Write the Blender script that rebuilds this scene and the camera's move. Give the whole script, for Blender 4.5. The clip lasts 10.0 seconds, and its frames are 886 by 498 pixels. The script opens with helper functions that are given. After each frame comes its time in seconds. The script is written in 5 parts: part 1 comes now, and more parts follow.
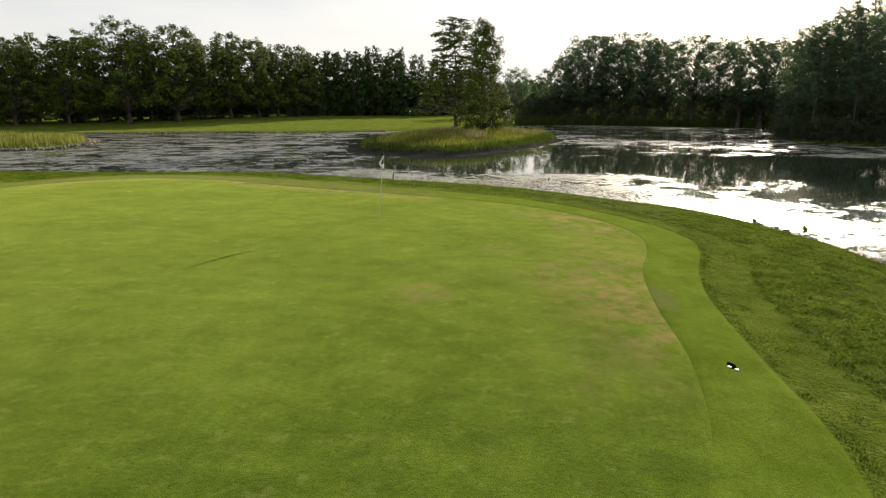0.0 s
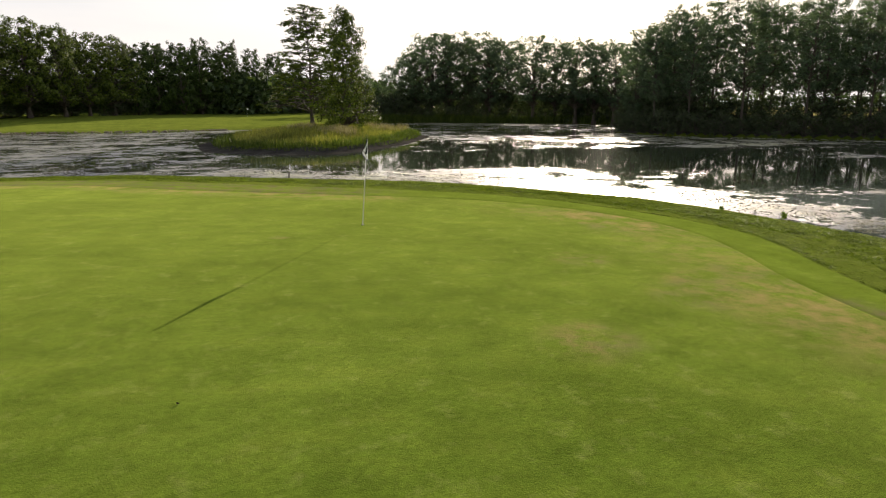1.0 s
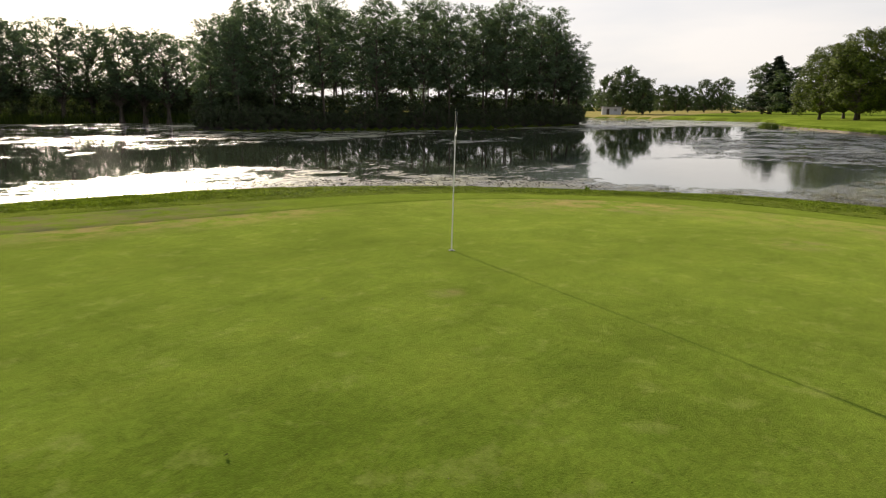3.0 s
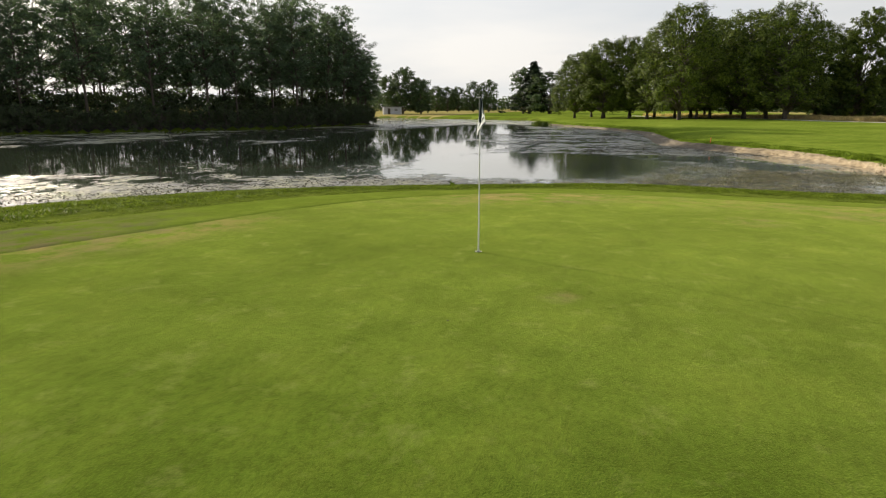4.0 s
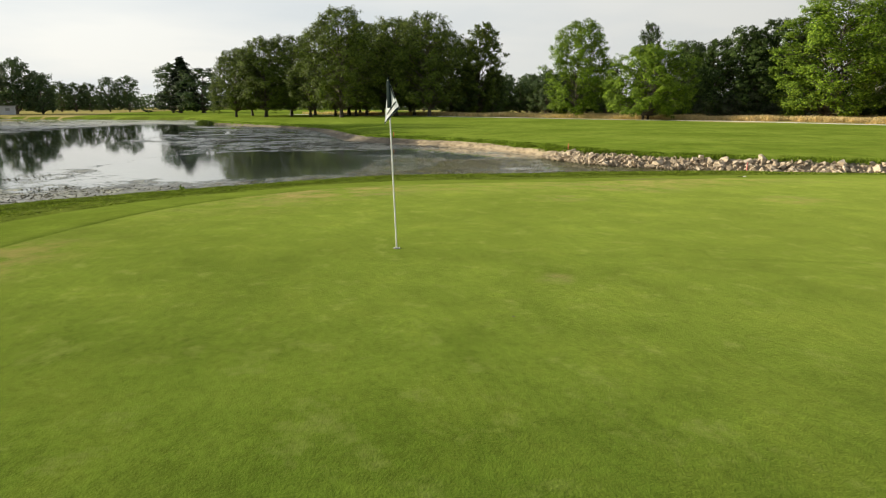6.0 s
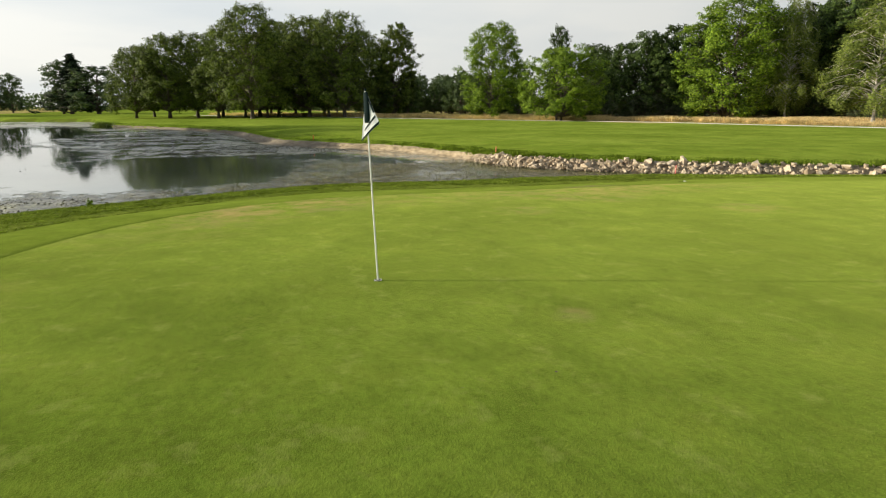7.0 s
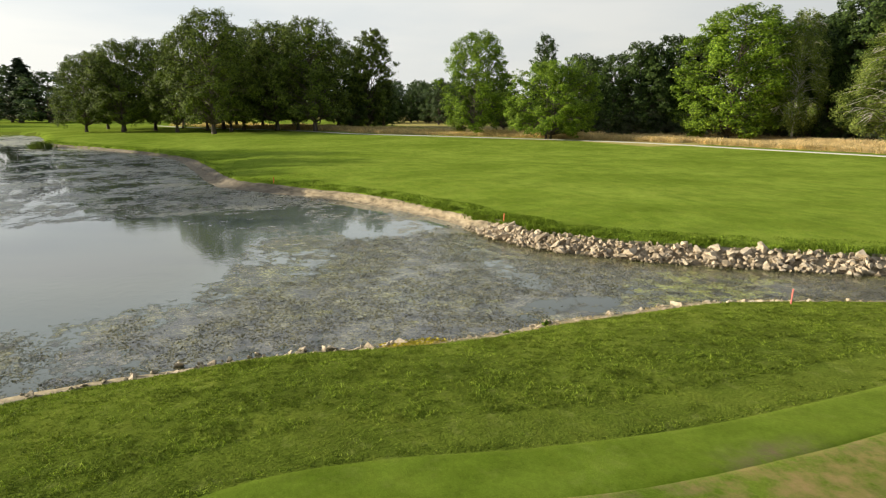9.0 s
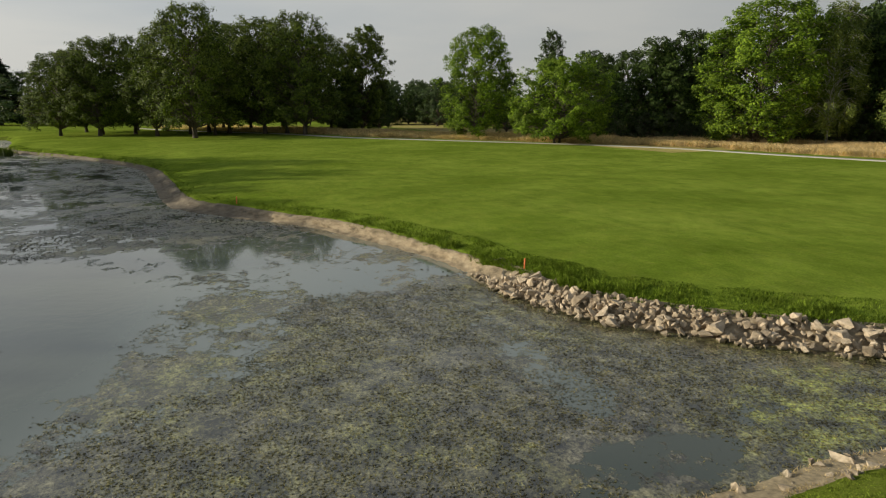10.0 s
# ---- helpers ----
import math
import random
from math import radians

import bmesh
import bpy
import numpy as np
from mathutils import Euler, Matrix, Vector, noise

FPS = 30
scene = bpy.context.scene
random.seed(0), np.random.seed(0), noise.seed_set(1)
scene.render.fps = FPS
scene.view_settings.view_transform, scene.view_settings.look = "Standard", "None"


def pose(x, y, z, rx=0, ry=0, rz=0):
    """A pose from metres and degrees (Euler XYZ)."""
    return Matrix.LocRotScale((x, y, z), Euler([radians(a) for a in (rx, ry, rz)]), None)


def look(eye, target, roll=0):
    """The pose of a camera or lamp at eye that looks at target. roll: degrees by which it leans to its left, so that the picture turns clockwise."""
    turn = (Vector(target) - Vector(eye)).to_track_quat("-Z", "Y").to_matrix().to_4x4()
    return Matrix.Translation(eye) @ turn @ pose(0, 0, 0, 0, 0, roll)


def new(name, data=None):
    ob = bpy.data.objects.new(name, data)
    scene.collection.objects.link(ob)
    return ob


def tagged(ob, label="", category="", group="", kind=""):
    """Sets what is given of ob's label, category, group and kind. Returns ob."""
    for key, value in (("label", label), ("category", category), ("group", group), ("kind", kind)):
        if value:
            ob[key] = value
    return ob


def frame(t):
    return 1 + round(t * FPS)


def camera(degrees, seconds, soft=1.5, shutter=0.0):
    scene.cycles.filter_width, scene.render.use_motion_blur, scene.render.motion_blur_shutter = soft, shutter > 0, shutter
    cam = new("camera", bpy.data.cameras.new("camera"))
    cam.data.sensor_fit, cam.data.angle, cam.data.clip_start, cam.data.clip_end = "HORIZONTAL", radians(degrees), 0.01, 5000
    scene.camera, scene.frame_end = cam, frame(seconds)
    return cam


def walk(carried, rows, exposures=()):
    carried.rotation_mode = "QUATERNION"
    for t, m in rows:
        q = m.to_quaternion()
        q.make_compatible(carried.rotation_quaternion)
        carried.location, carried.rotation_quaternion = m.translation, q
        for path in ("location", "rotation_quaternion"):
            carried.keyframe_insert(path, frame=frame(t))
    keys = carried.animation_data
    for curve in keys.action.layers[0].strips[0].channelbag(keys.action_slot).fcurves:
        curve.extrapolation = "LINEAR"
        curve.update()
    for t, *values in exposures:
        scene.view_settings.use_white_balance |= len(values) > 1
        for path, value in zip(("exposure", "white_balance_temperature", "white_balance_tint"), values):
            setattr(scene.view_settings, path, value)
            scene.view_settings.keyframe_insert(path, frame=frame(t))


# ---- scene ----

# ---------------------------------------------------------------- camera
cam = camera(70.9, 10.0, soft=1.2)
PATH = [
    (0.0, 0.000, 0.000, 3.915, 5.15, -12.93, -0.01),
    (0.5, -2.541, 2.318, 3.514, -2.96, -12.94, 0.01),
    (1.0, -5.101, 5.188, 3.129, -10.26, -12.89, 0.03),
    (1.5, -7.520, 8.216, 2.814, -19.98, -12.86, -0.03),
    (2.0, -9.582, 10.875, 2.608, -31.05, -12.89, -0.02),
    (2.5, -11.337, 13.408, 2.493, -42.01, -12.91, 0.07),
    (4.0, -13.212, 19.726, 2.134, -72.88, -12.85, -0.09),
    (4.5, -13.257, 20.945, 2.114, -82.76, -12.91, 0.04),
    (5.0, -13.051, 21.893, 2.040, -91.26, -12.91, 0.01),
    (5.5, -12.869, 22.640, 1.990, -97.81, -12.91, 0.08),
    (6.0, -12.661, 23.301, 1.931, -103.80, -12.90, 0.01),
    (7.5, -10.107, 23.957, 2.510, -113.43, -12.93, 0.06),
    (8.0, -7.980, 23.371, 3.605, -113.89, -12.97, 0.06),
    (8.5, -5.306, 22.351, 4.347, -113.96, -12.92, -0.08),
    (9.0, -2.009, 21.121, 4.830, -114.06, -12.94, -0.08),
    (9.5, 1.702, 19.495, 5.038, -114.00, -12.97, -0.06),
    (10.0, 5.795, 17.603, 5.077, -114.14, -12.96, 0.07),
]
walk(cam, [(t, pose(x, y, z, 90 + pitch, roll, yaw)) for t, x, y, z, yaw, pitch, roll in PATH],
     exposures=[(0.0, 0.0, 6850, 9), (1.0, 0.02, 6900, 13), (2.5, 0.0, 6900, 13), (5.0, -0.02, 6700, 7), (7.5, 0.03, 6700, 6), (8.5, 0.03, 6700, 6), (9.3, 0.12, 6700, 6), (9.65, 0.12, 6700, 6),
                (9.8, -0.10, 6700, 6), (10.0, -0.64, 6700, 6)])

# ---------------------------------------------------------------- light
SUN_HIGH, SUN_TURN = 14.7, 24.3            # degrees above the horizon; degrees from +y towards +x
sun_way = Vector((math.sin(radians(SUN_TURN)) * math.cos(radians(SUN_HIGH)),
                  math.cos(radians(SUN_TURN)) * math.cos(radians(SUN_HIGH)), math.sin(radians(SUN_HIGH))))
world = bpy.data.worlds.new("sky")
scene.world = world
world.use_nodes = True
wn, wl = world.node_tree.nodes, world.node_tree.links
sky = wn.new("ShaderNodeTexSky")
sky.sky_type, sky.sun_disc = "NISHITA", False
sky.sun_elevation, sky.sun_rotation = radians(SUN_HIGH), radians(SUN_TURN)
sky.air_density, sky.dust_density, sky.ozone_density = 0.6, 6.0, 1.5
haze = wn.new("ShaderNodeMix")             # thin high cloud over the whole sky
haze.data_type = "RGBA"
haze.inputs["Factor"].default_value = 0.80
way = wn.new("ShaderNodeTexCoord")
split = wn.new("ShaderNodeSeparateXYZ")
veil = wn.new("ShaderNodeValToRGB")        # whitest low down, thinner overhead
for e, (at, col) in zip((veil.color_ramp.elements[0], veil.color_ramp.elements.new(0.22), veil.color_ramp.elements.new(0.6), veil.color_ramp.elements[-1]),
                        ((0.0, (1.0, 1.0, 1.0, 1)), (0.22, (0.98, 0.99, 1.01, 1)), (0.6, (0.52, 0.58, 0.68, 1)), (1.0, (0.36, 0.42, 0.53, 1)))):
    e.position, e.color = at, col
bright = wn.new("ShaderNodeMix")
bright.data_type, bright.blend_type = "RGBA", "MULTIPLY"
bright.inputs["Factor"].default_value = 1.0
bright.inputs["B"].default_value = (7.75, 7.75, 7.75, 1)
wl.new(way.outputs["Generated"], split.inputs[0])
wl.new(split.outputs["Z"], veil.inputs["Fac"])
wl.new(veil.outputs["Color"], bright.inputs["A"])
cloud = wn.new("ShaderNodeTexNoise")         # faint streaks of cloud
cloud.inputs["Scale"].default_value, cloud.inputs["Detail"].default_value = 2.2, 5.0
flatten = wn.new("ShaderNodeVectorMath")
flatten.operation = "MULTIPLY"
flatten.inputs[1].default_value = (1.0, 1.0, 5.0)
soft = wn.new("ShaderNodeValToRGB")
soft.color_ramp.elements[0].position, soft.color_ramp.elements[0].color = 0.35, (0.88, 0.92, 0.96, 1)
soft.color_ramp.elements[1].position, soft.color_ramp.elements[1].color = 0.65, (1.08, 1.07, 1.05, 1)
streaks = wn.new("ShaderNodeMix")
streaks.data_type, streaks.blend_type = "RGBA", "MULTIPLY"
streaks.inputs["Factor"].default_value = 1.0
wl.new(way.outputs["Generated"], flatten.inputs[0])
wl.new(flatten.outputs[0], cloud.inputs["Vector"])
wl.new(cloud.outputs["Fac"], soft.inputs["Fac"])
wl.new(bright.outputs["Result"], streaks.inputs["A"])
wl.new(soft.outputs["Color"], streaks.inputs["B"])
aureole = wn.new("ShaderNodeVectorMath")      # the haze is whiter towards the sun
aureole.operation = "DOT_PRODUCT"
aureole.inputs[1].default_value = sun_way
spread = wn.new("ShaderNodeMapRange")
for at, to in (("From Min", -0.6), ("From Max", 0.6), ("To Min", 0.93), ("To Max", 1.36)):
    spread.inputs[at].default_value = to
whiter = wn.new("ShaderNodeMix")
whiter.data_type, whiter.blend_type = "RGBA", "MULTIPLY"
whiter.inputs["Factor"].default_value = 1.0
wl.new(way.outputs["Generated"], aureole.inputs[0])
wl.new(aureole.outputs["Value"], spread.inputs["Value"])
wl.new(streaks.outputs["Result"], whiter.inputs["A"])
wl.new(spread.outputs["Result"], whiter.inputs["B"])
wl.new(whiter.outputs["Result"], haze.inputs["B"])
wl.new(sky.outputs["Color"], haze.inputs["A"])
wl.new(haze.outputs["Result"], wn["Background"].inputs["Color"])
wn["Background"].inputs["Strength"].default_value = 0.10
sun_data = bpy.data.lights.new("sun", "SUN")
sun_data.energy, sun_data.angle, sun_data.color = 7.5, radians(0.45), (1.0, 0.90, 0.74)
sun = new("sun", sun_data)
sun.matrix_world = look(sun_way * 300, (0, 0, 0))

# ---------------------------------------------------------------- helpers


def mesh_from(name, verts, faces, material=None, smooth=False, uv=None):
    """A mesh from an array of places and an (n, 3) or (n, 4) array of faces, or a list of such arrays."""
    me = bpy.data.meshes.new(name)
    verts = np.asarray(verts, np.float32)
    faces = faces if isinstance(faces, list) else [faces]
    faces = [np.asarray(f, np.int32) for f in faces if len(f)]
    me.vertices.add(len(verts))
    me.vertices.foreach_set("co", verts.ravel())
    loops = np.concatenate([f.ravel() for f in faces])
    totals = np.concatenate([np.full(len(f), f.shape[1], np.int32) for f in faces])
    me.loops.add(len(loops))
    me.loops.foreach_set("vertex_index", loops)
    me.polygons.add(len(totals))
    me.polygons.foreach_set("loop_start", np.concatenate([[0], np.cumsum(totals)[:-1]]).astype(np.int32))
    me.polygons.foreach_set("loop_total", totals)
    me.polygons.foreach_set("use_smooth", np.full(len(totals), smooth))
    me.update(calc_edges=True)
    me.validate()
    if material:
        me.materials.append(material)
    return me


def part(name, bm, material, parent=None, label=""):
    """Links a bmesh, or a ready mesh, as one object under a thing or a part."""
    if isinstance(bm, bpy.types.Mesh):
        me = bm
    else:
        me = bpy.data.meshes.new(name)
        bm.to_mesh(me)
        bm.free()
        me.materials.append(material)
    ob = new(name, me)
    ob.parent = parent
    return tagged(ob, label=label)


def sheet(xs, ys, zs):
    """Places and faces of a grid; zs has a row for each y."""
    gx, gy = np.meshgrid(xs, ys)
    verts = np.stack([gx.ravel(), gy.ravel(), zs.ravel()], 1)
    n, m = len(xs), len(ys)
    i = (np.arange(m - 1)[:, None] * n + np.arange(n - 1)[None]).ravel()
    return verts, np.stack([i, i + 1, i + 1 + n, i + n], 1)


def tube(points, radii, sides=6):
    """Places and faces of a tube along points."""
    points, radii = np.asarray(points, float), np.asarray(radii, float)
    along = np.gradient(points, axis=0)
    along /= np.linalg.norm(along, axis=1, keepdims=True) + 1e-9
    ref = np.where(np.abs(along[:, 2:3]) > 0.9, [[1.0, 0, 0]], [[0, 0, 1.0]])
    u = np.cross(along, ref)
    u /= np.linalg.norm(u, axis=1, keepdims=True)
    v = np.cross(along, u)
    a = np.arange(sides) * 2 * np.pi / sides
    ring = points[:, None] + radii[:, None, None] * (u[:, None] * np.cos(a)[None, :, None] + v[:, None] * np.sin(a)[None, :, None])
    k = np.arange(len(points) - 1)[:, None] * sides
    j = np.arange(sides)[None]
    j2 = (j + 1) % sides
    return ring.reshape(-1, 3), np.stack([k + j, k + j2, k + sides + j2, k + sides + j], 2).reshape(-1, 4)


def joined(pieces):
    """One set of places and faces out of several."""
    verts, faces, base = [], [], 0
    for v, f in pieces:
        verts.append(v)
        faces.append(np.asarray(f) + base)
        base += len(v)
    return np.concatenate(verts), np.concatenate(faces)


def smooth_closed(points, steps=8):
    """A rounded closed line through points."""
    p = np.asarray(points, float)
    out = []
    for i in range(len(p)):
        a, b, c, d = p[i - 1], p[i], p[(i + 1) % len(p)], p[(i + 2) % len(p)]
        for s in np.arange(steps) / steps:
            out.append(0.5 * (2 * b + (c - a) * s + (2 * a - 5 * b + 4 * c - d) * s * s + (3 * b - a - 3 * c + d) * s ** 3))
    return np.array(out)


def smooth_open(points, steps=8):
    p = np.asarray(points, float)
    p = np.concatenate([[2 * p[0] - p[1]], p, [2 * p[-1] - p[-2]]])
    out = []
    for i in range(1, len(p) - 2):
        a, b, c, d = p[i - 1:i + 3]
        for s in np.arange(steps) / steps:
            out.append(0.5 * (2 * b + (c - a) * s + (2 * a - 5 * b + 4 * c - d) * s * s + (3 * b - a - 3 * c + d) * s ** 3))
    out.append(p[-2])
    return np.array(out)


def inside(poly, x, y):
    hit = np.zeros(np.shape(x), bool)
    for (ax, ay), (bx, by) in zip(poly, np.roll(poly, -1, 0)):
        cross = (ay > y) != (by > y)
        with np.errstate(divide="ignore", invalid="ignore"):
            hit ^= cross & (x < (bx - ax) * (y - ay) / (by - ay) + ax)
    return hit


def reach(poly, x, y, closed=True):
    """The distance to a line, and which of its pieces is nearest."""
    best, which = np.full(np.shape(x), 1e9), np.zeros(np.shape(x), int)
    ends = np.roll(poly, -1, 0) if closed else poly[1:]
    for i, (a, b) in enumerate(zip(poly, ends)):
        d = b - a
        s = np.clip(((x - a[0]) * d[0] + (y - a[1]) * d[1]) / (d @ d + 1e-12), 0, 1)
        r = np.hypot(x - a[0] - s * d[0], y - a[1] - s * d[1])
        near = r < best
        best, which = np.where(near, r, best), np.where(near, i, which)
    return best, which


def wave(x, y, scale, seed=0):
    """Soft value noise between -1 and 1."""
    px, py = np.asarray(x) / scale + 31.7 * seed, np.asarray(y) / scale - 17.3 * seed
    ix, iy = np.floor(px).astype(int), np.floor(py).astype(int)
    fx, fy = px - ix, py - iy
    fx, fy = fx * fx * (3 - 2 * fx), fy * fy * (3 - 2 * fy)

    def at(a, b):
        h = np.sin(a * 127.1 + b * 311.7 + seed * 74.7) * 43758.5453
        return (h - np.floor(h)) * 2 - 1
    return (at(ix, iy) * (1 - fx) + at(ix + 1, iy) * fx) * (1 - fy) + (at(ix, iy + 1) * (1 - fx) + at(ix + 1, iy + 1) * fx) * fy


def ease(v, a, b):
    s = np.clip((v - a) / (b - a), 0, 1)
    return s * s * (3 - 2 * s)


# ---------------------------------------------------------------- materials
def material(name):
    m = bpy.data.materials.new(name)
    m.use_nodes = True
    return m, m.node_tree.nodes, m.node_tree.links, m.node_tree.nodes["Principled BSDF"]


def noise_node(nodes, links, scale, detail=4.0, rough=0.55, stretch=None, coords="Object"):
    tc = nodes.new("ShaderNodeTexCoord")
    n = nodes.new("ShaderNodeTexNoise")
    n.inputs["Scale"].default_value, n.inputs["Detail"].default_value, n.inputs["Roughness"].default_value = scale, detail, rough
    if stretch:
        mp = nodes.new("ShaderNodeMapping")
        mp.inputs["Scale"].default_value = stretch
        links.new(tc.outputs[coords], mp.inputs["Vector"])
        links.new(mp.outputs["Vector"], n.inputs["Vector"])
    else:
        links.new(tc.outputs[coords], n.inputs["Vector"])
    return n.outputs["Fac"]


def ramp(nodes, links, fac, stops):
    r = nodes.new("ShaderNodeValToRGB")
    while len(r.color_ramp.elements) < len(stops):
        r.color_ramp.elements.new(0.5)
    for e, (at, col) in zip(r.color_ramp.elements, stops):
        e.position, e.color = at, (*col, 1) if len(col) == 3 else col
    links.new(fac, r.inputs["Fac"])
    return r.outputs["Color"]


def grey(v):
    return (v, v, v)


def mix(nodes, links, fac, a, b, blend="MIX"):
    m = nodes.new("ShaderNodeMix")
    m.data_type, m.blend_type = "RGBA", blend
    for sock, val in ((m.inputs["Factor"], fac), (m.inputs["A"], a), (m.inputs["B"], b)):
        if isinstance(val, bpy.types.NodeSocket):
            links.new(val, sock)
        elif isinstance(val, tuple):
            sock.default_value = (*val, 1)
        else:
            sock.default_value = val
    return m.outputs["Result"]


def math_node(nodes, links, op, a, b=0.0, clamp=False):
    m = nodes.new("ShaderNodeMath")
    m.operation, m.use_clamp = op, clamp
    for sock, val in zip(m.inputs, (a, b)):
        if isinstance(val, bpy.types.NodeSocket):
            links.new(val, sock)
        else:
            sock.default_value = val
    return m.outputs["Value"]


def attribute(nodes, name):
    a = nodes.new("ShaderNodeAttribute")
    a.attribute_name = name
    return a.outputs["Fac"]


def bump(nodes, links, bsdf, height, strength, distance):
    b = nodes.new("ShaderNodeBump")
    b.inputs["Strength"].default_value, b.inputs["Distance"].default_value = strength, distance
    links.new(height, b.inputs["Height"])
    links.new(b.outputs["Normal"], bsdf.inputs["Normal"])


def grass_material(name, dark, light, patch, fine, relief, worn=None, straw=None, soft=1.0, sheen=0.13, mottle=0.0):
    """Mown or rough turf: two tones in large drifts, fine grain, and worn spots where the sheet has them."""
    m, n, l, p = material(name)
    drift = noise_node(n, l, patch, 5, 0.6)
    col = ramp(n, l, drift, [(0.32, dark), (0.68, light)])
    blot = noise_node(n, l, patch * 5.5, 4, 0.6)
    col = mix(n, l, math_node(n, l, "MULTIPLY", ramp(n, l, blot, [(0.45, grey(0)), (0.75, grey(1))]), 0.40 * soft), col,
              tuple(0.62 * v for v in dark))
    streak = noise_node(n, l, patch * 5.0, 6, 0.70, (1.0, 0.55, 1.0))
    col = mix(n, l, 0.8 * soft, col, ramp(n, l, streak, [(0.30, grey(0.70)), (0.70, grey(1.10))]), "MULTIPLY")
    grain = noise_node(n, l, fine, 3, 0.7)
    col = mix(n, l, 0.55, col, ramp(n, l, grain, [(0.25, grey(0.35)), (0.75, grey(1.0))]), "MULTIPLY")
    if mottle:
        patchy = noise_node(n, l, 0.9, 6, 0.66, (1.0, 1.6, 1.0))
        col = mix(n, l, mottle, col, ramp(n, l, patchy, [(0.30, (0.50, 0.62, 0.45)), (0.50, (0.92, 0.96, 0.9)), (0.70, (1.30, 1.14, 1.25))]), "MULTIPLY")
        tuft = noise_node(n, l, 11.0, 5, 0.75, (1.0, 1.3, 1.0))
        col = mix(n, l, mottle, col, ramp(n, l, tuft, [(0.28, grey(0.52)), (0.72, grey(1.34))]), "MULTIPLY")
        pale = ramp(n, l, noise_node(n, l, 2.6, 5, 0.7), [(0.55, grey(0)), (0.74, grey(0.55 * mottle))])
        col = mix(n, l, pale, col, (0.235, 0.25, 0.075))
    if worn:
        w = attribute(n, "wear")
        broken = ramp(n, l, noise_node(n, l, 1.7, 6, 0.68), [(0.40, grey(0)), (0.62, grey(1.0))])
        tint = mix(n, l, ramp(n, l, noise_node(n, l, 0.55, 3), [(0.44, grey(0)), (0.62, grey(1))]), worn, tuple(v * k for v, k in zip(worn, (0.58, 0.66, 0.82))))
        col = mix(n, l, math_node(n, l, "MULTIPLY", math_node(n, l, "MULTIPLY", w, 1.05), broken, True), col, tint)
    if straw:
        dry = ramp(n, l, noise_node(n, l, 0.45, 6, 0.6), [(0.55, grey(0)), (0.72, grey(0.6))])
        col = mix(n, l, dry, col, straw)
    l.new(col, p.inputs["Base Color"])
    p.inputs["Roughness"].default_value = 0.75
    p.inputs["Specular IOR Level"].default_value = 0.0
    p.inputs["Sheen Weight"].default_value = sheen
    p.inputs["Sheen Roughness"].default_value = 0.5
    p.inputs["Sheen Tint"].default_value = (0.64, 0.75, 0.15, 1)
    bump(n, l, p, grain, 0.6, relief)
    return m


M_GREEN = grass_material("green_turf", (0.060, 0.116, 0.008), (0.150, 0.226, 0.025), 0.30, 55, 0.012, worn=(0.245, 0.150, 0.082), soft=0.75, mottle=0.75, sheen=0.25)
M_FRINGE = grass_material("fringe_turf", (0.098, 0.158, 0.012), (0.168, 0.242, 0.028), 0.5, 40, 0.012, worn=(0.135, 0.098, 0.066), soft=0.85, mottle=0.4)
M_ROUGH = grass_material("rough_turf", (0.064, 0.102, 0.012), (0.160, 0.205, 0.027), 0.35, 14, 0.06, mottle=0.7)
M_FAIRWAY = grass_material("fairway_turf", (0.165, 0.246, 0.024), (0.295, 0.388, 0.055), 0.10, 16, 0.02, soft=0.9, sheen=0.03, mottle=0.55)
M_MEADOW_GROUND = grass_material("dry_meadow_ground", (0.29, 0.215, 0.10), (0.50, 0.365, 0.18), 0.12, 5, 0.05)
M_MUD_SHADE = grass_material("wet_mud_and_shade", (0.050, 0.046, 0.040), (0.105, 0.096, 0.082), 0.5, 4, 0.05, sheen=0.0)


def blade_material(name, low, high, through_light=0.35, clump=0.8, shade=0.5, tuft=0.0, shine=(1.25, 1.35, 0.6), gloss=0.12):
    """Leaves and blades: a colour of its own for each one, and light that shines through."""
    m, n, l, p = material(name)
    g = n.new("ShaderNodeNewGeometry")
    col = ramp(n, l, g.outputs["Random Per Island"], [(0.0, low), (0.45, tuple(0.55 * a + 0.45 * b for a, b in zip(low, high))), (0.85, high), (1.0, tuple(1.1 * v for v in high))])
    drift = ramp(n, l, noise_node(n, l, clump, 5, 0.65), [(0.34, grey(shade)), (0.66, grey(1.1))])
    col = mix(n, l, 1.0, col, drift, "MULTIPLY")
    if tuft:
        col = mix(n, l, tuft, col, ramp(n, l, noise_node(n, l, 8.0, 3, 0.7), [(0.34, grey(0.35)), (0.66, grey(1.5))]), "MULTIPLY")
    l.new(col, p.inputs["Base Color"])
    p.inputs["Roughness"].default_value = 0.55
    p.inputs["Specular IOR Level"].default_value = gloss
    t = n.new("ShaderNodeBsdfTranslucent")
    l.new(mix(n, l, 1.0, col, shine, "MULTIPLY"), t.inputs["Color"])
    s = n.new("ShaderNodeMixShader")
    s.inputs[0].default_value = through_light
    l.new(p.outputs[0], s.inputs[1])
    l.new(t.outputs[0], s.inputs[2])
    l.new(s.outputs[0], n["Material Output"].inputs["Surface"])
    return m


